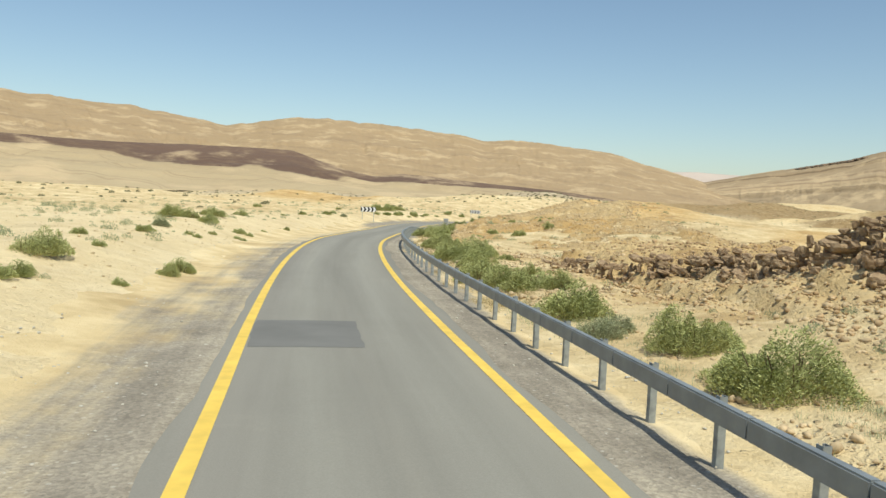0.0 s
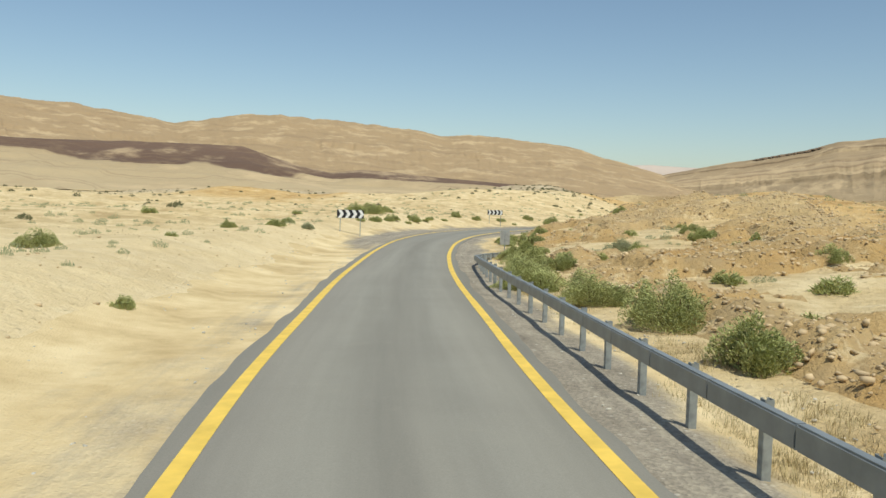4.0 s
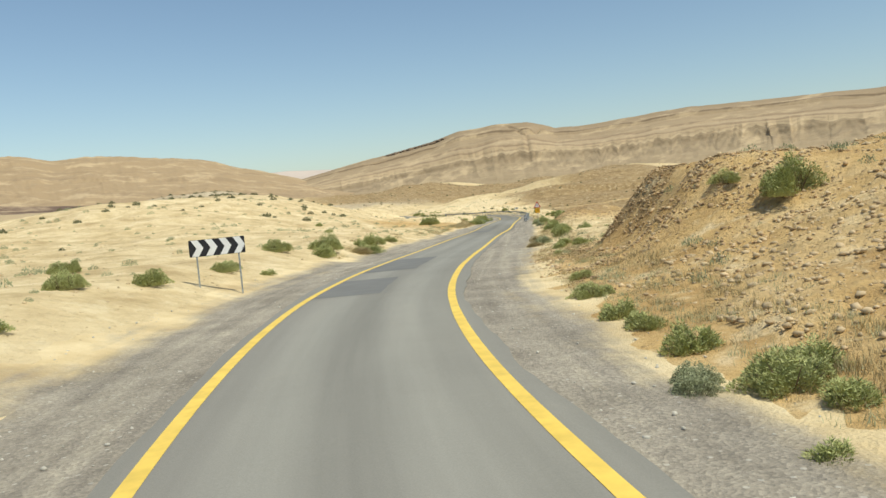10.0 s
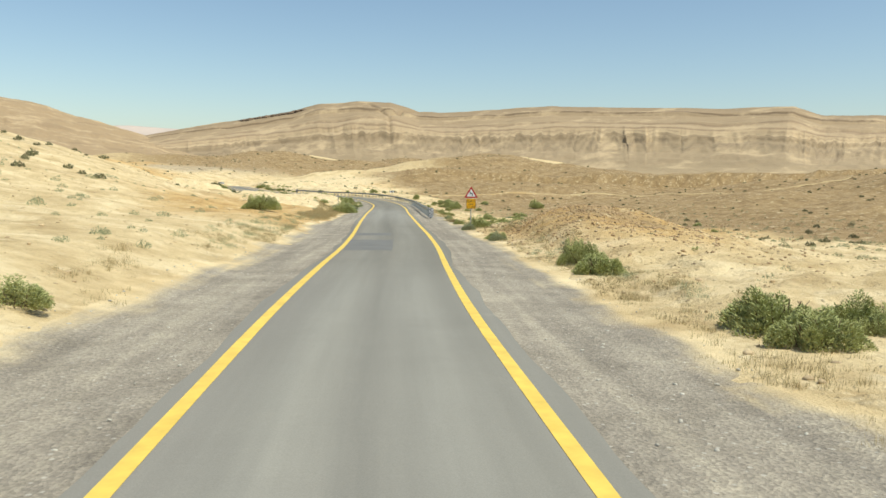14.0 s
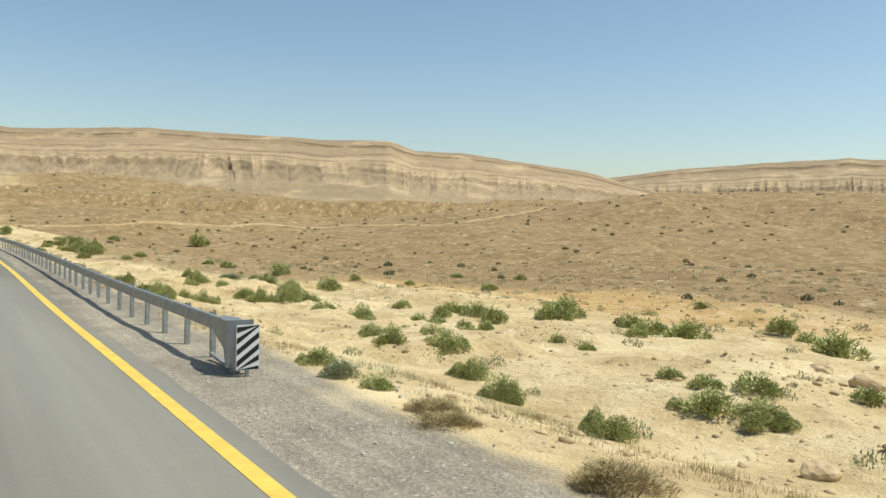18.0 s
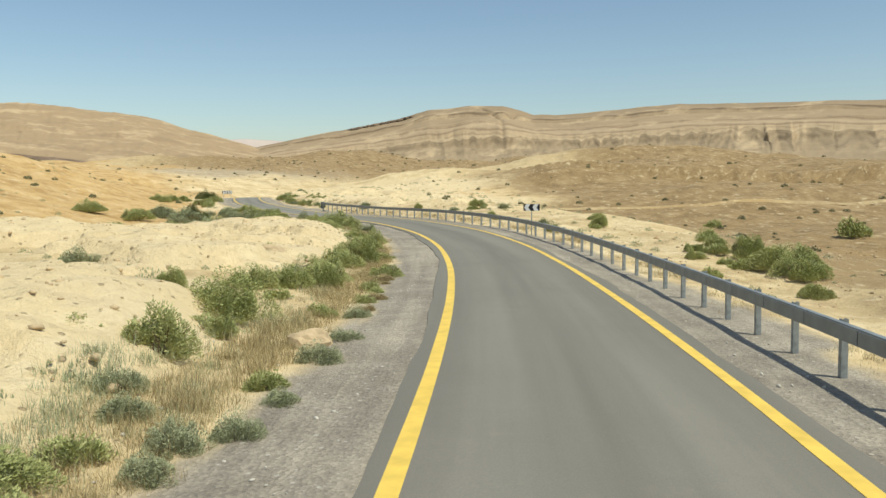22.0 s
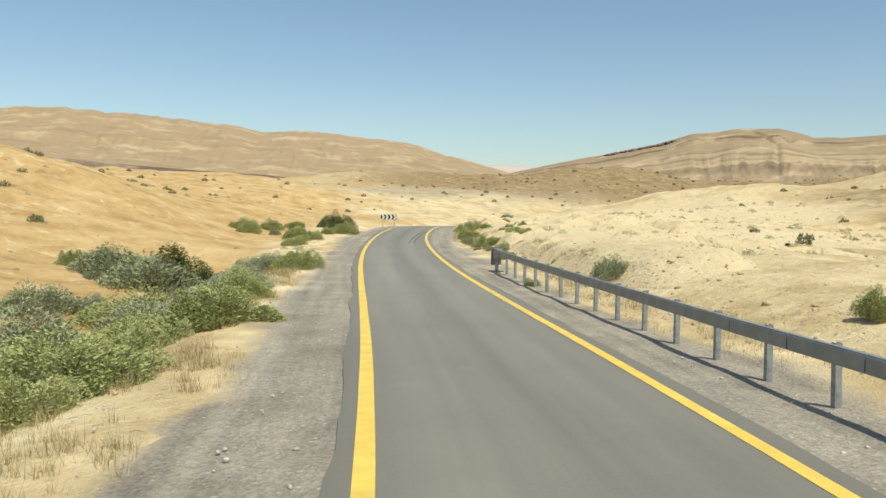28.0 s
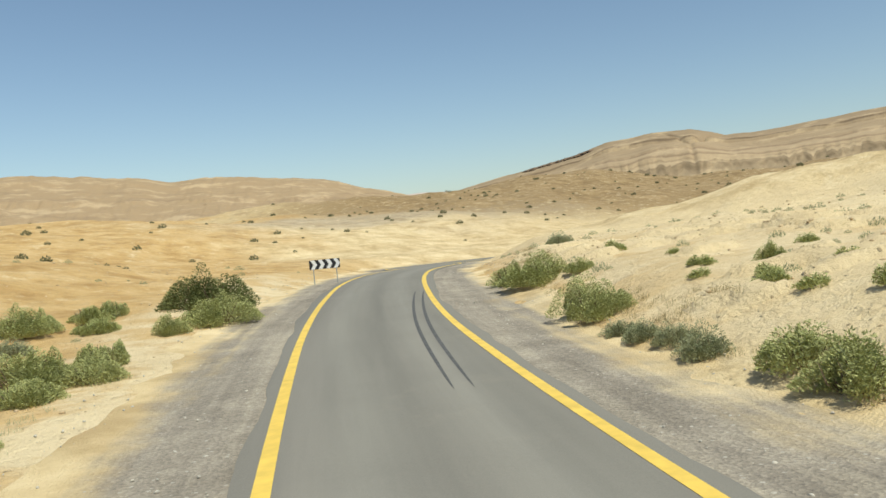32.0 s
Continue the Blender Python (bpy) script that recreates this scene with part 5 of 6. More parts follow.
def rock_ledge():
    rng = random.Random(17)
    line = catmull(LEDGE, 0.34)
    ls, ld, _ = road_frame(line[:, 0], line[:, 1])
    base = ground_height(line[:, 0], line[:, 1]) + 0.85 * np.maximum(skin_lift(ls, ld, line[:, 0], line[:, 1]), 0)
    ledge = thing("rock_ledge", (line[0, 0], line[0, 1], base[0]), "low broken ledge of dark brown conglomerate rock blocks", "rock")
    inv = ledge.matrix_basis.inverted()
    kinds = [rock_block(200 + k) for k in range(7)]
    for (x, y, tall), z in zip(line, base):
        up = -0.1
        while up < tall:
            high = rng.uniform(0.08, 0.24)
            wide = 0.16 + 0.42 * rng.random() ** 2
            lean = 0.5 * up + rng.gauss(0, 0.24)
            b = part("block", rng.choice(kinds), LEDGEROCK, ledge)
            b.matrix_local = inv @ pose(x + lean * 0.9 + rng.gauss(0, 0.1), y + lean * 0.4 + rng.gauss(0, 0.1), z + up + high / 2, rng.uniform(-16, 16), rng.uniform(-16, 16), rng.uniform(0, 360)) @ Matrix.Diagonal((wide, wide * rng.uniform(0.6, 1.0), high * 1.15, 1))
            up += high * rng.uniform(0.8, 1.0)
    return ledge


rock_ledge()

# ---------- guard rails ----------
def tube(bm, r, tall, m=None, sides=12):
    bmesh.ops.create_cone(bm, cap_ends=True, segments=sides, radius1=r, radius2=r, depth=tall, matrix=(m or Matrix()) @ pose(0, 0, tall / 2))
    return bm


def box_beam_mesh(long):
    bm = bmesh.new()
    box(bm, long, 0.14, 0.26, None, 0.022)
    me = bpy.data.meshes.new("beam")
    bm.to_mesh(me)
    bm.free()
    me.materials.append(STEEL)
    return me


def channel_post_mesh(tall):
    """A rolled C-section post, open towards the back."""
    bm = bmesh.new()
    for sx, sy, px, py in ((0.008, 0.10, -0.05, 0.0), (0.10, 0.008, 0.0, -0.05), (0.10, 0.008, 0.0, 0.05), (0.008, 0.03, 0.05, -0.036), (0.008, 0.03, 0.05, 0.036)):
        box(bm, sx, sy, tall, pose(px, py, tall / 2))
    me = bpy.data.meshes.new("post")
    bm.to_mesh(me)
    bm.free()
    me.materials.append(POSTSTEEL)
    return me


def bracket_mesh():
    bm = bmesh.new()
    box(bm, 0.09, 0.07, 0.20, None, 0.008)
    me = bpy.data.meshes.new("bracket")
    bm.to_mesh(me)
    bm.free()
    me.materials.append(POSTSTEEL)
    return me


def guard_rail(s0, s1, side, flares, label, shoe_end, lift=0.75, drops=((0, 0.0),)):
    """A box-beam rail on posts every two metres. flares: (s, extra metres outwards)."""
    rail = thing("guard_rail", road_at(s0, side), label, "guard rail", "guard rails beside the road")
    inv = rail.matrix_basis.inverted()
    out = lambda s: side + float(np.interp(s, [f[0] for f in flares], [f[1] for f in flares]))
    up = lambda s: lift + float(np.interp(s, [f[0] for f in drops], [f[1] for f in drops]))
    post, bracket = channel_post_mesh(lift + 0.615), bracket_mesh()
    beam = box_beam_mesh(2.012)
    n = int((s1 - s0) / 2.0)
    for k in range(n):
        a, b = road_at(s0 + 2 * k, out(s0 + 2 * k), up(s0 + 2 * k)), road_at(s0 + 2 * k + 2, out(s0 + 2 * k + 2), up(s0 + 2 * k + 2))
        mid, way = (a + b) / 2, b - a
        turn = math.degrees(math.atan2(way.y, way.x))
        tilt = -math.degrees(math.asin(way.z / way.length))
        seg = part("beam", beam, STEEL, rail)
        seg.matrix_local = inv @ pose(*mid, 0, 0, turn) @ pose(0, 0, 0, 0, tilt, 0) @ Matrix.Diagonal((way.length / 2.0, 1, 1, 1))
        h = heading_at(s0 + 2 * k + 1)
        base = road_at(s0 + 2 * k + 1, out(s0 + 2 * k + 1) + 0.17)
        p = part("post", post, POSTSTEEL, rail)
        p.matrix_local = inv @ pose(base.x, base.y, base.z - 0.48 + up(s0 + 2 * k + 1) - lift, random.uniform(-1, 1), random.uniform(-1, 1), math.degrees(h) + random.uniform(-3, 3))
        br = part("bracket", bracket, POSTSTEEL, rail)
        spot = road_at(s0 + 2 * k + 1, out(s0 + 2 * k + 1) + 0.09, up(s0 + 2 * k + 1))
        br.matrix_local = inv @ pose(spot.x, spot.y, spot.z, 0, 0, math.degrees(h))
    # the terminal: a gusset that widens to an upright impact head on a short post, with a ground strut and a cable
    for s, sign in shoe_end:
        turn = math.degrees(heading_at(s)) + (180 if sign < 0 else 0)
        spot = road_at(s, out(s), 0.0)
        lay = inv @ pose(*spot, 0, 0, turn)
        z = up(s)
        bm = bmesh.new()
        shape = [(-0.75, z - 0.13), (-0.75, z + 0.13), (0.0, z + 0.19), (0.62, z + 0.17), (0.62, z - 0.52), (0.30, z - 0.52), (0.22, z - 0.34)]
        faces = []
        for y in (-0.10, 0.10):
            faces.append(bm.faces.new([bm.verts.new((x, y * (1 if x < 0 else 1.7), h)) for x, h in shape]))
        for k in range(len(shape)):
            a, b = faces[0].verts[k], faces[0].verts[(k + 1) % len(shape)]
            c, d = faces[1].verts[(k + 1) % len(shape)], faces[1].verts[k]
            bm.faces.new((a, b, c, d))
        bmesh.ops.recalc_face_normals(bm, faces=bm.faces)
        head = part("end_head", bm, STEEL, rail, "heavy steel gusset head at the rail's end")
        head.matrix_local = lay
        bm = bmesh.new()
        box(bm, 0.03, 0.50, 0.86, pose(0.66, 0, z - 0.20), 0.006)
        for y in (-0.24, 0.24):
            box(bm, 0.09, 0.016, 0.86, pose(0.63, y, z - 0.20))
        part("impact_plate", bm, STEEL, rail, "upright flanged steel plate").matrix_local = lay
        bm = bmesh.new()
        box(bm, 0.14, 0.16, 0.9, pose(0.40, 0, z - 0.85), 0.01)
        part("head_post", bm, POSTSTEEL, rail).matrix_local = lay
        bm = bmesh.new()
        box(bm, 1.55, 0.08, 0.06, pose(-0.38, 0, 0.03, 0, 3, 0), 0.008)
        part("ground_strut", bm, POSTSTEEL, rail).matrix_local = lay
        bm = bmesh.new()
        tube(bm, 0.014, 0.95, pose(-0.52, -0.02, z - 0.12) @ pose(0, 0, 0, 0, 122, 0), 8)
        part("anchor_cable", bm, BLACK, rail, "dark steel anchor cable").matrix_local = lay
    return rail


guard_rail(6, 142, 3.62, [(0, 0.25), (55, 0.25), (75, 0.12), (105, 0.0), (118, -0.2), (130, -0.05), (135, 0.85), (142, 2.2)], "galvanised box-beam guard rail curving beside the sandy bend", [], 0.68, ((0, 0.0), (119, 0.0), (128, -0.22), (135, -0.48), (142, -0.84)))
guard_rail(300, 444, 3.88, [(300, 0.12), (308, 0.05), (335, 0.05), (362, 0.22), (395, 0.5), (430, 0.38), (444, 0.38)], "long galvanised box-beam guard rail on steel posts", [(299.4, -1), (444.4, 1)], 0.75, ((0, 0.0), (420, 0.0), (432, 0.09), (442, 0.13)))


# ---------- signs ----------
def flat_mesh(name, points, thick, mat):
    """A plate in the x-z plane with the given outline and thickness."""
    bm = bmesh.new()
    front = [bm.verts.new((x, -thick / 2, z)) for x, z in points]
    face = bm.faces.new(front)
    out = bmesh.ops.extrude_face_region(bm, geom=[face])["geom"]
    bmesh.ops.translate(bm, verts=[v for v in out if isinstance(v, bmesh.types.BMVert)], vec=(0, thick, 0))
    bmesh.ops.recalc_face_normals(bm, faces=bm.faces)
    return bm


def rounded(points, r, n=4):
    """The outline with rounded corners."""
    out = []
    for i, p in enumerate(points):
        a, b, c = Vector(points[i - 1]), Vector(p), Vector(points[(i + 1) % len(points)])
        u, v = (a - b).normalized() * r, (c - b).normalized() * r
        for k in range(n + 1):
            t = k / n
            out.append(tuple((b + u) * (1 - t) ** 2 + b * 2 * t * (1 - t) + (b + v) * t * t))
    return out


def chevron_board(place, turn, wide, tall, n, way, legs, label, lift=0.75):
    """A black board with white chevrons that point to the side `way`, on steel posts; its face looks along -y of its own."""
    sign = thing("chevron_board", place, label, "road sign", "chevron boards on the bends", turn=turn)
    board = part("board", flat_mesh("board", rounded([(-wide / 2, lift), (wide / 2, lift), (wide / 2, lift + tall), (-wide / 2, lift + tall)], 0.04), 0.012, BLACK), BLACK, sign)
    cell = wide / n
    for k in range(n):
        x0, half, th = -wide / 2 + cell * (k + (0.16 if way > 0 else 0.84)), tall / 2 * 0.97, cell * 0.50
        q = way * half * 0.62
        pts = [(x0, lift + tall / 2 + half), (x0 + way * th, lift + tall / 2 + half), (x0 + way * th + q, lift + tall / 2), (x0 + way * th, lift + tall / 2 - half), (x0, lift + tall / 2 - half), (x0 + q, lift + tall / 2)]
        pts = [(max(-wide / 2, min(wide / 2, x)), z) for x, z in pts]
        c = part("chevron", flat_mesh("chevron", pts if way < 0 else pts[::-1], 0.004, WHITE), WHITE, board, "white reflective chevron")
        c.location.y = -0.009
    for x in legs:
        bm = bmesh.new()
        box(bm, 0.06, 0.05, lift + tall * 0.9 + 0.3, pose(x * wide / 2, 0.033, (lift + tall * 0.9 - 0.3) / 2), 0.006)
        part("post", bm, POSTSTEEL, sign)
        bm = bmesh.new()
        box(bm, 0.10, 0.012, 0.05, pose(x * wide / 2, 0.064, lift + tall * 0.5))
        part("clamp", bm, POSTSTEEL, sign)
    return sign


def on_ground(x, y):
    return Vector((x, y, float(ground_height(np.array([x]), np.array([y]))[0])))


for x, y, turn, wide, way, legs, words, lift in CHEVRONS:
    chevron_board(on_ground(x, y), turn, wide, wide * 0.31 if abs(wide) > 1.5 else wide * 0.42, 4 if wide > 1.5 else 2, way, legs, words, lift)


def lettering(name, text, size, mat, parent, place, squeeze=1.0):
    """Words in the built-in font, as a thin mesh that faces -y."""
    curve = bpy.data.curves.new(name, "FONT")
    curve.body, curve.size, curve.align_x, curve.align_y, curve.extrude = text, size, "CENTER", "CENTER", 0.002
    curve.offset = 0.006
    temp = new(name, curve)
    me = bpy.data.meshes.new_from_object(temp.evaluated_get(bpy.context.evaluated_depsgraph_get()))
    bpy.data.objects.remove(temp)
    bpy.data.curves.remove(curve)
    me.materials.clear()
    me.materials.append(mat)
    ob = part(name, me, mat, parent)
    ob.matrix_local = pose(*place, 90, 0, 0) @ Matrix.Diagonal((squeeze, 1, 1, 1))
    return ob


def bend_sign(place, turn):
    sign = thing("warning_sign", place, "red-bordered triangular bend sign over an amber slow plate", "road sign", turn=turn)
    bm = bmesh.new()
    tube(bm, 0.038, 3.1, pose(0, 0.05, -0.3))
    part("pole", bm, GREYBACK, sign, "round grey steel pole")
    half, low, high = 0.50, 2.20, 3.04
    tri = part("triangle", flat_mesh("triangle", rounded([(-half, low), (half, low), (0, high)], 0.07), 0.012, RED), RED, sign)
    k = 0.64
    cz = low + (high - low) / 3
    face = part("white_field", flat_mesh("white_field", rounded([(-half * k, cz + (low - cz) * k), (half * k, cz + (low - cz) * k), (0, cz + (high - cz) * k)], 0.02), 0.004, WHITE), WHITE, tri, "white field of the triangle")
    face.location.y = -0.008
    bend = [(0.06, -0.135), (0.06, -0.01), (0.045, 0.005), (-0.02, -0.045), (-0.045, -0.045), (-0.10, 0.01), (-0.10, 0.155), (-0.075, 0.175), (-0.045, 0.155), (-0.045, 0.03), (-0.03, 0.015), (0.035, 0.065), (0.065, 0.065), (0.115, 0.015), (0.115, -0.135)]
    arrow = part("bend_symbol", flat_mesh("bend_symbol", [(x, cz + 0.02 + z) for x, z in bend], 0.004, BLACK), BLACK, tri, "black double-bend symbol")
    arrow.location.y = -0.013
    plate = part("plate", flat_mesh("plate", rounded([(-0.335, 1.43), (0.335, 1.43), (0.335, 2.14), (-0.335, 2.14)], 0.04), 0.012, BLACK), BLACK, sign, "amber plate with a thin black border")
    sheet = part("amber_sheet", flat_mesh("amber_sheet", rounded([(-0.317, 1.448), (0.317, 1.448), (0.317, 2.122), (-0.317, 2.122)], 0.03), 0.004, AMBER), AMBER, plate, "amber reflective sheet")
    sheet.location.y = -0.008
    x = -0.2
    for letter in "\u05d8\u05d0\u05d4":
        lettering("letter", letter, 0.24, BLACK, plate, (x, -0.011, 1.97), 1.0)
        x += 0.2
    lettering("arabic_word", "\ufede\ufeec\ufee4\ufe97", 0.17, BLACK, plate, (0, -0.011, 1.77), 1.0)
    x = -0.225
    for letter in "SLOW":
        lettering("letter", letter, 0.165, BLACK, plate, (x, -0.011, 1.555), 0.8)
        x += 0.15
    for z in (2.35, 2.04, 1.53):
        bm = bmesh.new()
        box(bm, 0.12, 0.05, 0.04, pose(0, 0.03, z), 0.005)
        part("clamp", bm, GREYBACK, sign)
    return sign


bend_sign(on_ground(*SLOW_SIGN[:2]), SLOW_SIGN[2])


def marker_plate(place, turn, wide, tall, lift, striped, label):
    sign = thing("marker_plate", place, label, "road sign", turn=turn)
    plate = part("plate", flat_mesh("plate", rounded([(-wide / 2, lift), (wide / 2, lift), (wide / 2, lift + tall), (-wide / 2, lift + tall)], 0.03), 0.012, WHITE), WHITE if striped else GREYBACK, sign)
    plate.data.materials[0] = WHITE if striped else GREYBACK
    if striped:
        for k in range(-3, 5):
            z0 = lift + (k + 0.3) * tall / 4.0
            pts = [(-wide / 2 + 0.01, z0), (wide / 2 - 0.01, z0 + wide * 0.75), (wide / 2 - 0.01, z0 + wide * 0.75 + tall * 0.13), (-wide / 2 + 0.01, z0 + tall * 0.13)]
            pts = [(x, min(max(z, lift + 0.01), lift + tall - 0.01)) for x, z in pts]
            if max(p[1] for p in pts) - min(p[1] for p in pts) < 0.05 or pts[0][1] == pts[3][1] and pts[1][1] == pts[2][1]:
                continue
            keep = [p for i, p in enumerate(pts) if p != pts[i - 1]]
            st = part("stripe", flat_mesh("stripe", keep, 0.004, BLACK), BLACK, plate, "black diagonal stripe")
            st.location.y = -0.008
    bm = bmesh.new()
    box(bm, 0.06, 0.05, lift + tall + 0.2, pose(0, 0.034, (lift + tall - 0.4) / 2), 0.006)
    part("post", bm, POSTSTEEL, sign)
    return sign


for x, y, turn, wide, tall, lift, striped, words in MARKERS:
    marker_plate(on_ground(x, y), turn, wide, tall, lift, striped, words)


# ---------- plants ----------
def shrub_mesh(seed, n, spread, leaf, upright, mat, thin=1.0):
    """A dome of many fine leaf blades on twigs, uneven, with gaps."""
    rng = random.Random(seed)
    verts, faces = [], []
    skew = rng.uniform(0, 6.28)
    lobes = []
    for _ in range(26):
        a, r = rng.uniform(0, 6.28), 0.44 * math.sqrt(rng.random())
        lobes.append((r * math.cos(a), r * math.sin(a), rng.uniform(0.45, 1.0) * (0.85 + 0.15 * math.cos(a - skew)), rng.uniform(0.07, 0.24)))
    while len(faces) < n:
        lx, ly, lh, lr = rng.choice(lobes)
        a, r = rng.uniform(0, 2 * math.pi), lr * math.sqrt(rng.random()) * spread
        x, y = lx + r * math.cos(a), ly + r * math.sin(a)
        top = lh * max(0.20, 1 - ((x * x + y * y) / 0.46)) * math.sqrt(max(0.05, 1 - (r / (lr * spread + 1e-6)) ** 2 * 0.7))
        z = top * (1 - rng.random() ** 1.8 * 0.97)
        long, w = leaf * rng.uniform(0.6, 1.6), leaf * thin * rng.uniform(0.10, 0.20)
        yaw = math.atan2(y - 0.6 * ly, x - 0.6 * lx) + rng.gauss(0, 0.7)
        rise = rng.uniform(*upright)
        d = Vector((math.cos(yaw) * math.cos(rise), math.sin(yaw) * math.cos(rise), math.sin(rise)))
        s = d.cross(Vector((rng.gauss(0, 1), rng.gauss(0, 1), rng.gauss(0, 1)))).normalized() * w
        p = Vector((x, y, max(z, 0.01)))
        i = len(verts)
        verts += [p - s, p + s, p + d * long]
        faces.append((i, i + 1, i + 2))
    return mesh_of("foliage", verts, faces, mat)


def twig_mesh(seed, n=26):
    rng = random.Random(seed)
    verts, faces = [], []
    for _ in range(n):
        a, r = rng.uniform(0, 2 * math.pi), rng.uniform(0.15, 0.42)
        tip = Vector((r * math.cos(a), r * math.sin(a), rng.uniform(0.2, 0.55)))
        foot = Vector((0.08 * math.cos(a), 0.08 * math.sin(a), -0.06))
        bend = (foot + tip) / 2 + Vector((rng.gauss(0, 0.04), rng.gauss(0, 0.04), -0.05))
        for p, q, w, v in ((foot, bend, 0.014, 0.010), (bend, tip, 0.010, 0.004)):
            i = len(verts)
            for c, g in ((p, w), (q, v)):
                verts += [c + Vector((g, 0, 0)), c + Vector((-g / 2, g * 0.87, 0)), c + Vector((-g / 2, -g * 0.87, 0))]
            faces += [(i, i + 1, i + 4, i + 3), (i + 1, i + 2, i + 5, i + 4), (i + 2, i, i + 3, i + 5)]
    return mesh_of("branchwork", verts, faces, TWIG)


SHRUBS = {
    "G": [shrub_mesh(10 + k, 10000, 1.0, 0.042, (0.3, 1.5), GREEN, 1.7) for k in range(6)],
    "S": [shrub_mesh(60 + k, 3200, 1.0, 0.085, (0.4, 1.5), GREEN, 1.2) for k in range(5)],
    "B": [shrub_mesh(20 + k, 22000, 1.0, 0.028, (0.3, 1.5), GREEN, 1.8) for k in range(4)],
    "T": [shrub_mesh(25 + k, 22000, 1.0, 0.028, (0.0, 1.3), DARKGREEN, 1.8) for k in range(2)],
    "Y": [shrub_mesh(30 + k, 9000, 1.05, 0.042, (0.3, 1.5), GREY, 1.5) for k in range(5)],
    "D": [shrub_mesh(50 + k, 6000, 1.1, 0.13, (0.7, 1.5), DRY, 0.28) for k in range(3)],
}
TWIGS = [twig_mesh(70 + k) for k in range(4)]
LABELS = {
    "G": ("shrub", "green desert shrub with fine leaves growing from sandy ground", "shrub", "green desert shrubs"),
    "T": ("shrub", "broad dark green tamarisk bush in the wadi", "shrub", "green desert shrubs"),
    "Y": ("shrub", "grey-green half-dry desert shrub on stony ground", "shrub", "grey desert shrubs"),
    "D": ("grass_tuft", "dry straw-coloured grass tuft beside the road", "grass", "dry grass tufts"),
}


def plant(kind, x, y, wide, tall):
    name, label, cat, group = LABELS[kind]
    if wide > 3.2:
        label = "broad dense green desert bush in the wadi" if kind == "G" else label
    base = on_ground(x, y)
    ob = thing(name, (base.x, base.y, base.z - 0.03), label, cat, group, turn=random.uniform(0, 360))
    ob.scale = (wide * random.uniform(0.9, 1.1), wide * random.uniform(0.8, 1.05), tall)
    part("foliage", random.choice(SHRUBS["B" if kind == "G" and wide > 2.0 else "S" if kind == "G" and wide < 1.0 else kind]), None, ob)
    part("branchwork", random.choice(TWIGS), None, ob, "thin brown branches")
    return ob


FLAT = [(kind, *q) for kind, spots in PLANTS for q in spots]
far_off = np.abs(road_frame(np.array([q[1] for q in FLAT]), np.array([q[2] for q in FLAT]))[1])
rank = sorted(range(len(FLAT)), key=lambda i: -FLAT[i][3] / (far_off[i] + 3))
NEAR = set(rank[:370])
for i, (kind, x, y, wide) in enumerate(FLAT):
    if i in NEAR:
        plant(kind, x, y, wide, wide * random.uniform(0.3, 0.4) if kind == "D" or kind == "Y" and wide > 1.4 and y < 300 else wide * random.uniform(0.52, 0.72) if wide < 2.5 else wide * (0.62 if kind == "T" else random.uniform(0.42, 0.55)))


def far_shrubs():
    """The plants further off, joined."""
    rng = np.random.RandomState(9)
    kinds = []
    for k in range(4):
        me = shrub_mesh(90 + k, 1500, 1.0, 0.12, (0.4, 1.5), GREEN, 1.2)
        co = np.empty(len(me.vertices) * 3, np.float32)
        me.vertices.foreach_get("co", co)
        kinds.append(co.reshape(-1, 3))
        bpy.data.meshes.remove(me)
    rest = [FLAT[i] for i in range(len(FLAT)) if i not in NEAR]
    z = ground_height(np.array([q[1] for q in rest]), np.array([q[2] for q in rest]))
    v = np.vstack([kinds[i % 4] * (wide, wide * rng.uniform(0.8, 1.05), wide * rng.uniform(0.5, 0.7)) + (x, y, h - 0.03) for i, ((kind, x, y, wide), h) in enumerate(zip(rest, z))])
    me = bpy.data.meshes.new("far_shrubs")
    me.vertices.add(len(v))
    me.vertices.foreach_set("co", v.reshape(-1).astype(np.float32))
    me.loops.add(len(v))
    me.loops.foreach_set("vertex_index", np.arange(len(v), dtype=np.int32))
    me.polygons.add(len(v) // 3)
    me.polygons.foreach_set("loop_start", np.arange(0, len(v), 3, dtype=np.int32))
    me.materials.append(GREEN)
    me.update(calc_edges=True)
    return tagged(part("far_shrubs", me, GREEN), "small green shrubs dotted over the desert ground", "shrubs", kind="stuff")


far_shrubs()


# ---------- small stones, rubble, scrub and dry grass ----------
GOLD = (1 + 5**0.5) / 2
ICO = np.array([(-1, GOLD, 0), (1, GOLD, 0), (-1, -GOLD, 0), (1, -GOLD, 0), (0, -1, GOLD), (0, 1, GOLD), (0, -1, -GOLD), (0, 1, -GOLD), (GOLD, 0, -1), (GOLD, 0, 1), (-GOLD, 0, -1), (-GOLD, 0, 1)]) / 1.9
STONE_FACES = [(0, 11, 5), (0, 5, 1), (0, 1, 7), (0, 7, 10), (0, 10, 11), (1, 5, 9), (5, 11, 4), (11, 10, 2), (10, 7, 6), (7, 1, 8), (3, 9, 4), (3, 4, 2), (3, 2, 6), (3, 6, 8), (3, 8, 9), (4, 9, 5), (2, 4, 11), (6, 2, 10), (8, 6, 7), (9, 8, 1)]


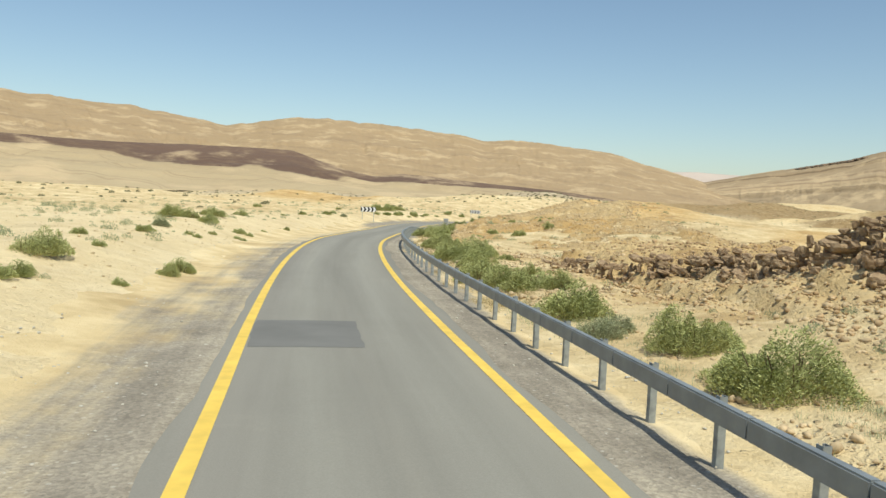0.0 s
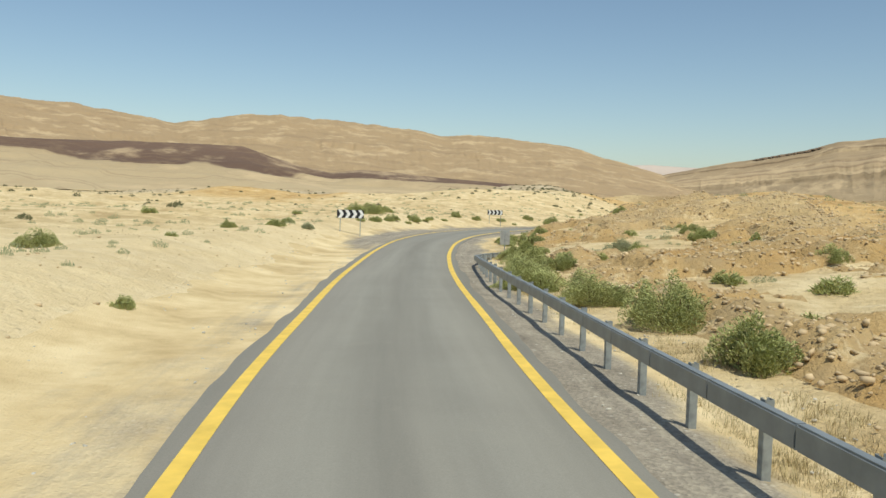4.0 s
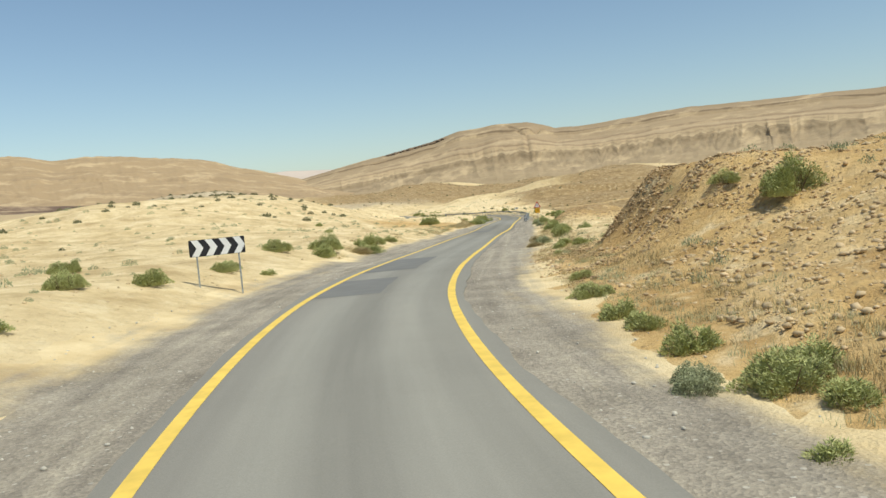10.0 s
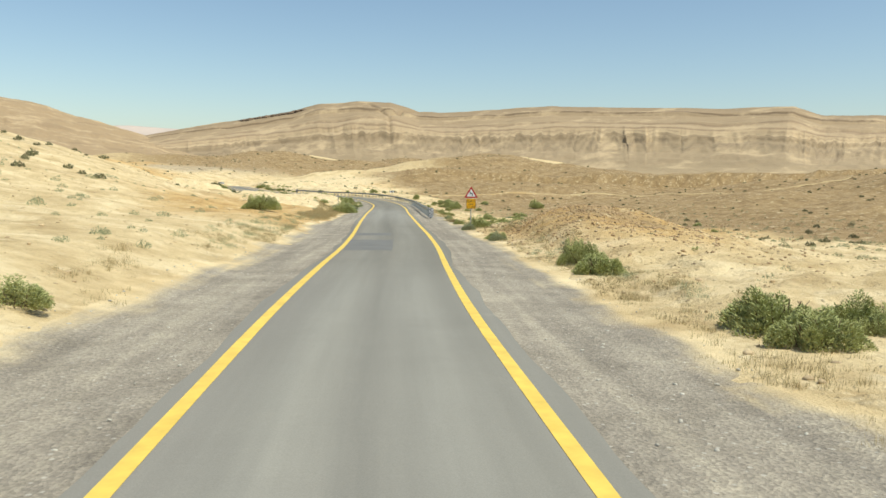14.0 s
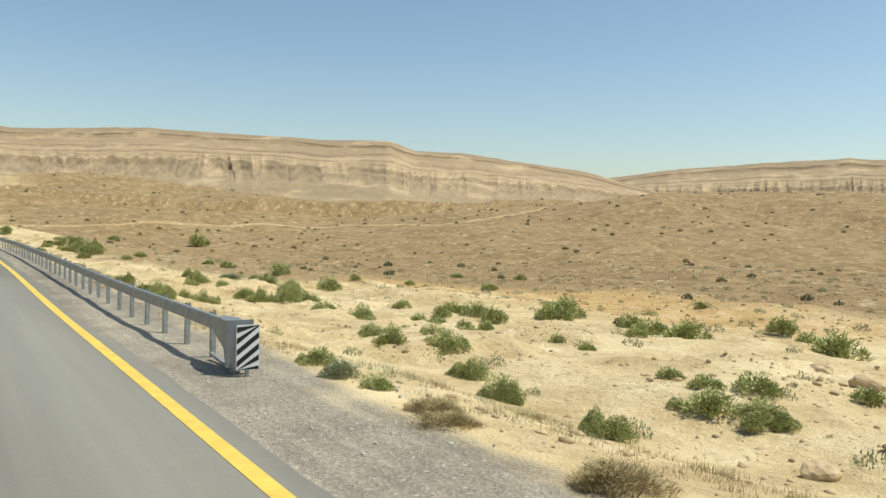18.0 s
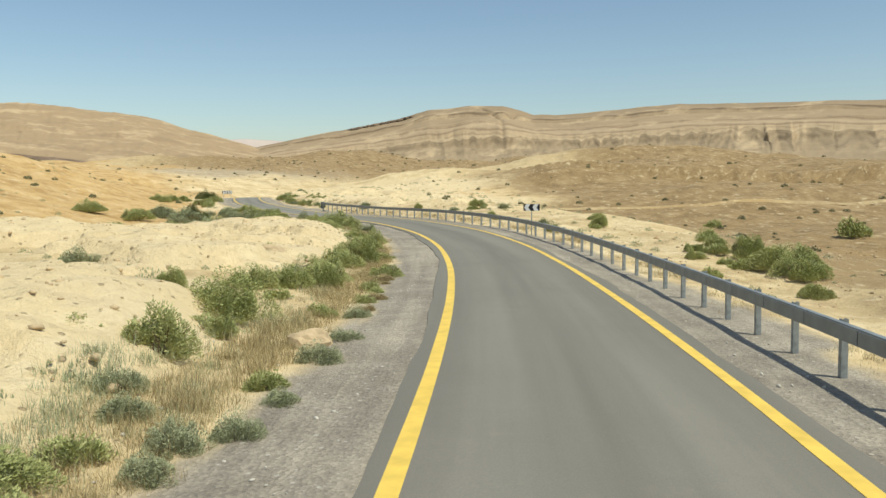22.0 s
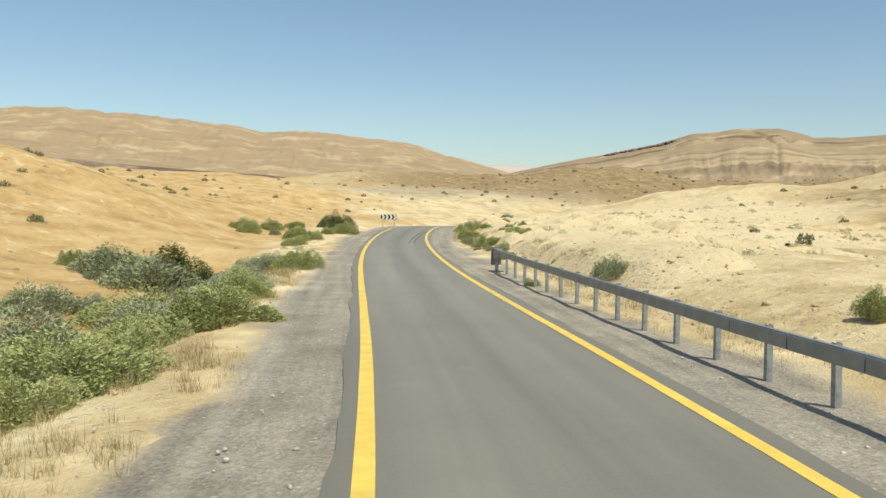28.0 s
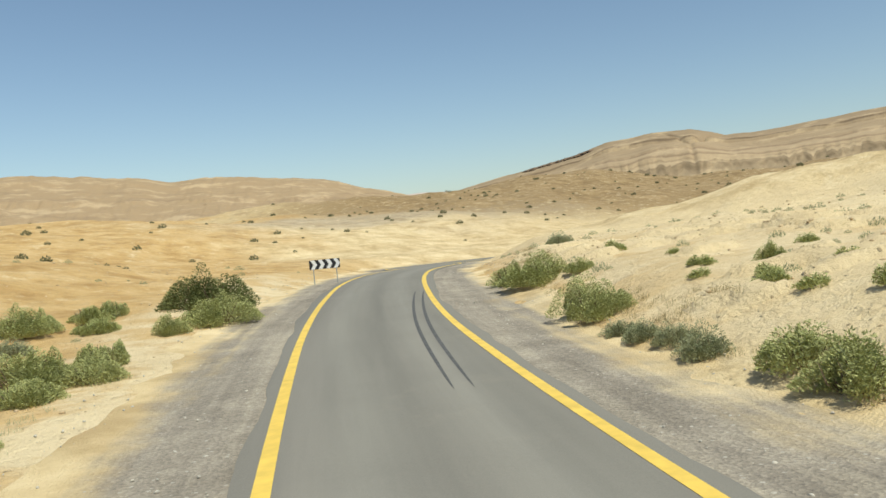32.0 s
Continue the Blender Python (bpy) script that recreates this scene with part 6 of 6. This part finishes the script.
def stones_mesh(name, spots, heights, mat, seed):
    """Uneven small stones at (x, y, radius), joined into one mesh."""
    rs = np.random.RandomState(seed)
    n = len(spots)
    p = ICO[None] * rs.uniform(0.52, 1.22, (n, 12, 1)) * (spots[:, 2, None] * np.c_[rs.uniform(0.8, 1.35, n), rs.uniform(0.65, 1.0, n), rs.uniform(0.45, 0.85, n)])[:, None, :]
    turn = rs.uniform(0, np.pi, n)[:, None]
    c, s = np.cos(turn), np.sin(turn)
    v = np.stack([p[..., 0] * c - p[..., 1] * s + spots[:, None, 0], p[..., 0] * s + p[..., 1] * c + spots[:, None, 1], p[..., 2] + (heights + 0.12 * spots[:, 2])[:, None]], -1)
    f = (np.array(STONE_FACES)[None] + 12 * np.arange(n)[:, None, None]).reshape(-1)
    me = bpy.data.meshes.new(name)
    me.vertices.add(12 * n)
    me.vertices.foreach_set("co", v.reshape(-1).astype(np.float32))
    me.loops.add(len(f))
    me.loops.foreach_set("vertex_index", f.astype(np.int32))
    me.polygons.add(len(f) // 3)
    me.polygons.foreach_set("loop_start", np.arange(0, len(f), 3, dtype=np.int32))
    me.materials.append(mat)
    me.update(calc_edges=True)
    return me


def scatter(name, label, cat, mat, spots, seed):
    """Stones at (x, y, radius) joined into one object."""
    spots = np.array(spots)
    z = ground_height(spots[:, 0], spots[:, 1])
    s, d, _ = road_frame(spots[:, 0], spots[:, 1])
    z = z + skin_lift(s, d, spots[:, 0], spots[:, 1])
    return tagged(part(name, stones_mesh(name, spots, z, mat, seed), mat), label, cat, kind="stuff")


def beside_road(rng, s0, s1, d0, d1, n, r0, r1, power=4.0):
    out = []
    for _ in range(n):
        p = road_at(rng.uniform(s0, s1), rng.uniform(d0, d1))
        out.append((p.x, p.y, r0 + (r1 - r0) * rng.random() ** power))
    return out


def round_heap(rng, x, y, turn, la, lb, n, r0, r1, power=3.5):
    out = []
    c, s = math.cos(math.radians(turn)), math.sin(math.radians(turn))
    for _ in range(n):
        u, v = rng.gauss(0, 0.70) * la, rng.gauss(0, 0.70) * lb
        out.append((x + u * c - v * s, y + u * s + v * c, r0 + (r1 - r0) * rng.random() ** power))
    return out


rng = random.Random(5)
clear = lambda spots, reach=5.2: [p for p, d in zip(spots, np.abs(road_frame(np.array([q[0] for q in spots]), np.array([q[1] for q in spots]))[1])) if d > reach]
pale = []
for s0, s1, d0, d1, n, r0, r1 in STONE_FIELDS:
    pale += beside_road(rng, s0, s1, d0, d1, n, r0, r1)
scatter("loose_stones", "loose tan stones strewn over the sand", "stones", ROCK, clear(pale), 11)
dark = []
for x, y, turn, la, lb, n, r0, r1 in RUBBLE:
    dark += round_heap(rng, x, y, turn, la, lb, n, r0, r1)
scatter("rubble", "brown broken rock rubble on banks and heaps", "rubble", BROWNROCK, clear(dark), 12)
shoulder = beside_road(rng, 40, 540, -6.6, -2.9, 6500, 0.01, 0.05) + beside_road(rng, 40, 540, 2.9, 6.4, 7500, 0.01, 0.05)


def shoulder_stones(name, spots, mat, seed):
    spots = np.array(spots)
    s, d, zr = road_frame(spots[:, 0], spots[:, 1])
    g, a = ground_height(spots[:, 0], spots[:, 1]), np.abs(d)
    h = np.where(a < 4.2, np.maximum(g, zr - 0.03 - 0.02 * (a - 2.6)), g + 0.02)
    return tagged(part(name, stones_mesh(name, spots, h, mat, seed), mat), "small pale stones on the gravel shoulders", "stones", kind="stuff")


PALE = simple("pale_limestone_chips", (0.52, 0.48, 0.40), 0.9, 0, 0.25, 3.0)
shoulder_stones("shoulder_stones", shoulder, PALE, 13)


def boulder(x, y, r, mat, label):
    bm = bmesh.new()
    bmesh.ops.create_icosphere(bm, subdivisions=3, radius=1.0)
    o = Vector((x * 3.1, y * 2.3, r * 7))
    for v in bm.verts:
        n = noise.fractal(v.co * 1.1 + o, 0.9, 2.1, 4)
        v.co *= 1 + 0.34 * n
        q = v.co.copy()
        v.co = Vector((q.x * r * 1.15, q.y * r * 0.85, max(q.z, -0.45) * r * 0.72))
    p = on_ground(x, y)
    ob = part("boulder", bm, mat)
    ob.matrix_basis = pose(p.x, p.y, p.z + 0.10 * r, 0, 0, (x * 37 + y * 11) % 360)
    return tagged(ob, label, "rock", "boulders on the sand")


for x, y, r in BOULDERS:
    boulder(x, y, r, ROCK, "weathered tan limestone boulder lying on the sand")


# low scrub dotted over the slopes, too many to count
def blades(verts, faces, rng, x, y, h, r, n, size):
    for _ in range(n):
        a, q = rng.uniform(0, 6.28), r * math.sqrt(rng.random())
        px, py, pz = x + q * math.cos(a), y + q * math.sin(a), h + r * 0.95 * rng.random() * (1 - 0.7 * (q / r) ** 2)
        w, t, lean = r * size * rng.uniform(0.6, 1.2), rng.uniform(0, 6.28), rng.uniform(-0.6, 0.6)
        i = len(verts)
        verts += [(px - w * math.cos(t), py - w * math.sin(t), pz - 0.04), (px + w * math.cos(t), py + w * math.sin(t), pz), (px + w * lean * math.cos(t + 1.3), py + w * lean * math.sin(t + 1.3), pz + w * 2.2)]
        faces.append((i, i + 1, i + 2))


def scrub(name, spots, label, n, size, mat, seed):
    rng = random.Random(seed)
    verts, faces = [], []
    spots = np.array(spots)
    z = ground_height(spots[:, 0], spots[:, 1])
    for (x, y, r), h in zip(spots, z):
        blades(verts, faces, rng, x, y, h, r, n, size)
    return tagged(part(name, mesh_of(name, verts, faces, mat), mat), label, "scrub", kind="stuff")


rng = random.Random(21)
spots = []
for x, y, turn, la, lb, n in SCRUB:
    spots += round_heap(rng, x, y, turn, la, lb, n, 0.22, 0.62, 1.5)
scrub("far_scrub", clear(spots, 22.0), "low dark desert scrub dotted over the far slopes", 80, 0.15, SCRUBLEAF, 22)
spots = []
for s0, s1, d0, d1, n in LOW_SCRUB:
    spots += beside_road(rng, s0, s1, d0, d1, n, 0.10, 0.42, 1.5)
scrub("low_scrub", clear(spots, 6.6), "small half-dry scrub plants scattered on the sand", 130, 0.065, GREY, 23)


def verge_grass(name, rows, mat, label, seed):
    rng = random.Random(seed)
    verts, faces = [], []
    for s0, s1, d0, d1, n, tall in rows:
        clumps = [(rng.uniform(s0, s1), rng.uniform(d0, d1)) for _ in range(n // 12)]
        pts = []
        for _ in range(n):
            s, d = rng.choice(clumps)
            pts.append(road_at(s + rng.gauss(0, 0.7), d + rng.gauss(0, 0.2)))
        x, y = np.array([p.x for p in pts]), np.array([p.y for p in pts])
        s, d, _ = road_frame(x, y)
        z = ground_height(x, y) + np.maximum(skin_lift(s, d, x, y), 0)
        for p, h in zip(pts, z):
            for _ in range(20):
                a, lean, t = rng.uniform(0, 6.28), rng.uniform(0.1, 1.1), tall * rng.uniform(0.3, 1.1)
                bx, by = p.x + rng.gauss(0, 0.09), p.y + rng.gauss(0, 0.09)
                w = 0.0045
                i = len(verts)
                verts += [(bx - w * math.sin(a), by + w * math.cos(a), h - 0.02), (bx + w * math.sin(a), by - w * math.cos(a), h - 0.02), (bx + lean * t * math.cos(a), by + lean * t * math.sin(a), h + t)]
                faces.append((i, i + 1, i + 2))
    return tagged(part(name, mesh_of(name, verts, faces, mat), mat), label, "grass", kind="stuff")


verge_grass("dry_grass", GRASS, DRY, "dry straw-coloured grass along the road's verges", 31)
verge_grass("green_weeds", WEEDS, GREY, "low grey-green weeds along the road's verges", 32)

# two dark tyre marks that swerve across the lane
for shift in (0.0, 0.37):
    rows = np.arange(SKID[0], SKID[1], 0.5)
    u = (rows - rows[0]) / (rows[-1] - rows[0])
    mid = SKID[2] + shift + 0.95 * u - 0.3 * u * (1 - u)
    w = 0.055 * np.sin(np.pi * u) ** 0.4
    cols = np.stack([mid - w, mid + w], -1)
    tagged(part("tyre_mark", grid_mesh("tyre_mark", strip(cols, crown_at(cols) + 0.004, rows), RUBBER), RUBBER), "dark curved tyre mark on the asphalt", "tyre mark", kind="structure")
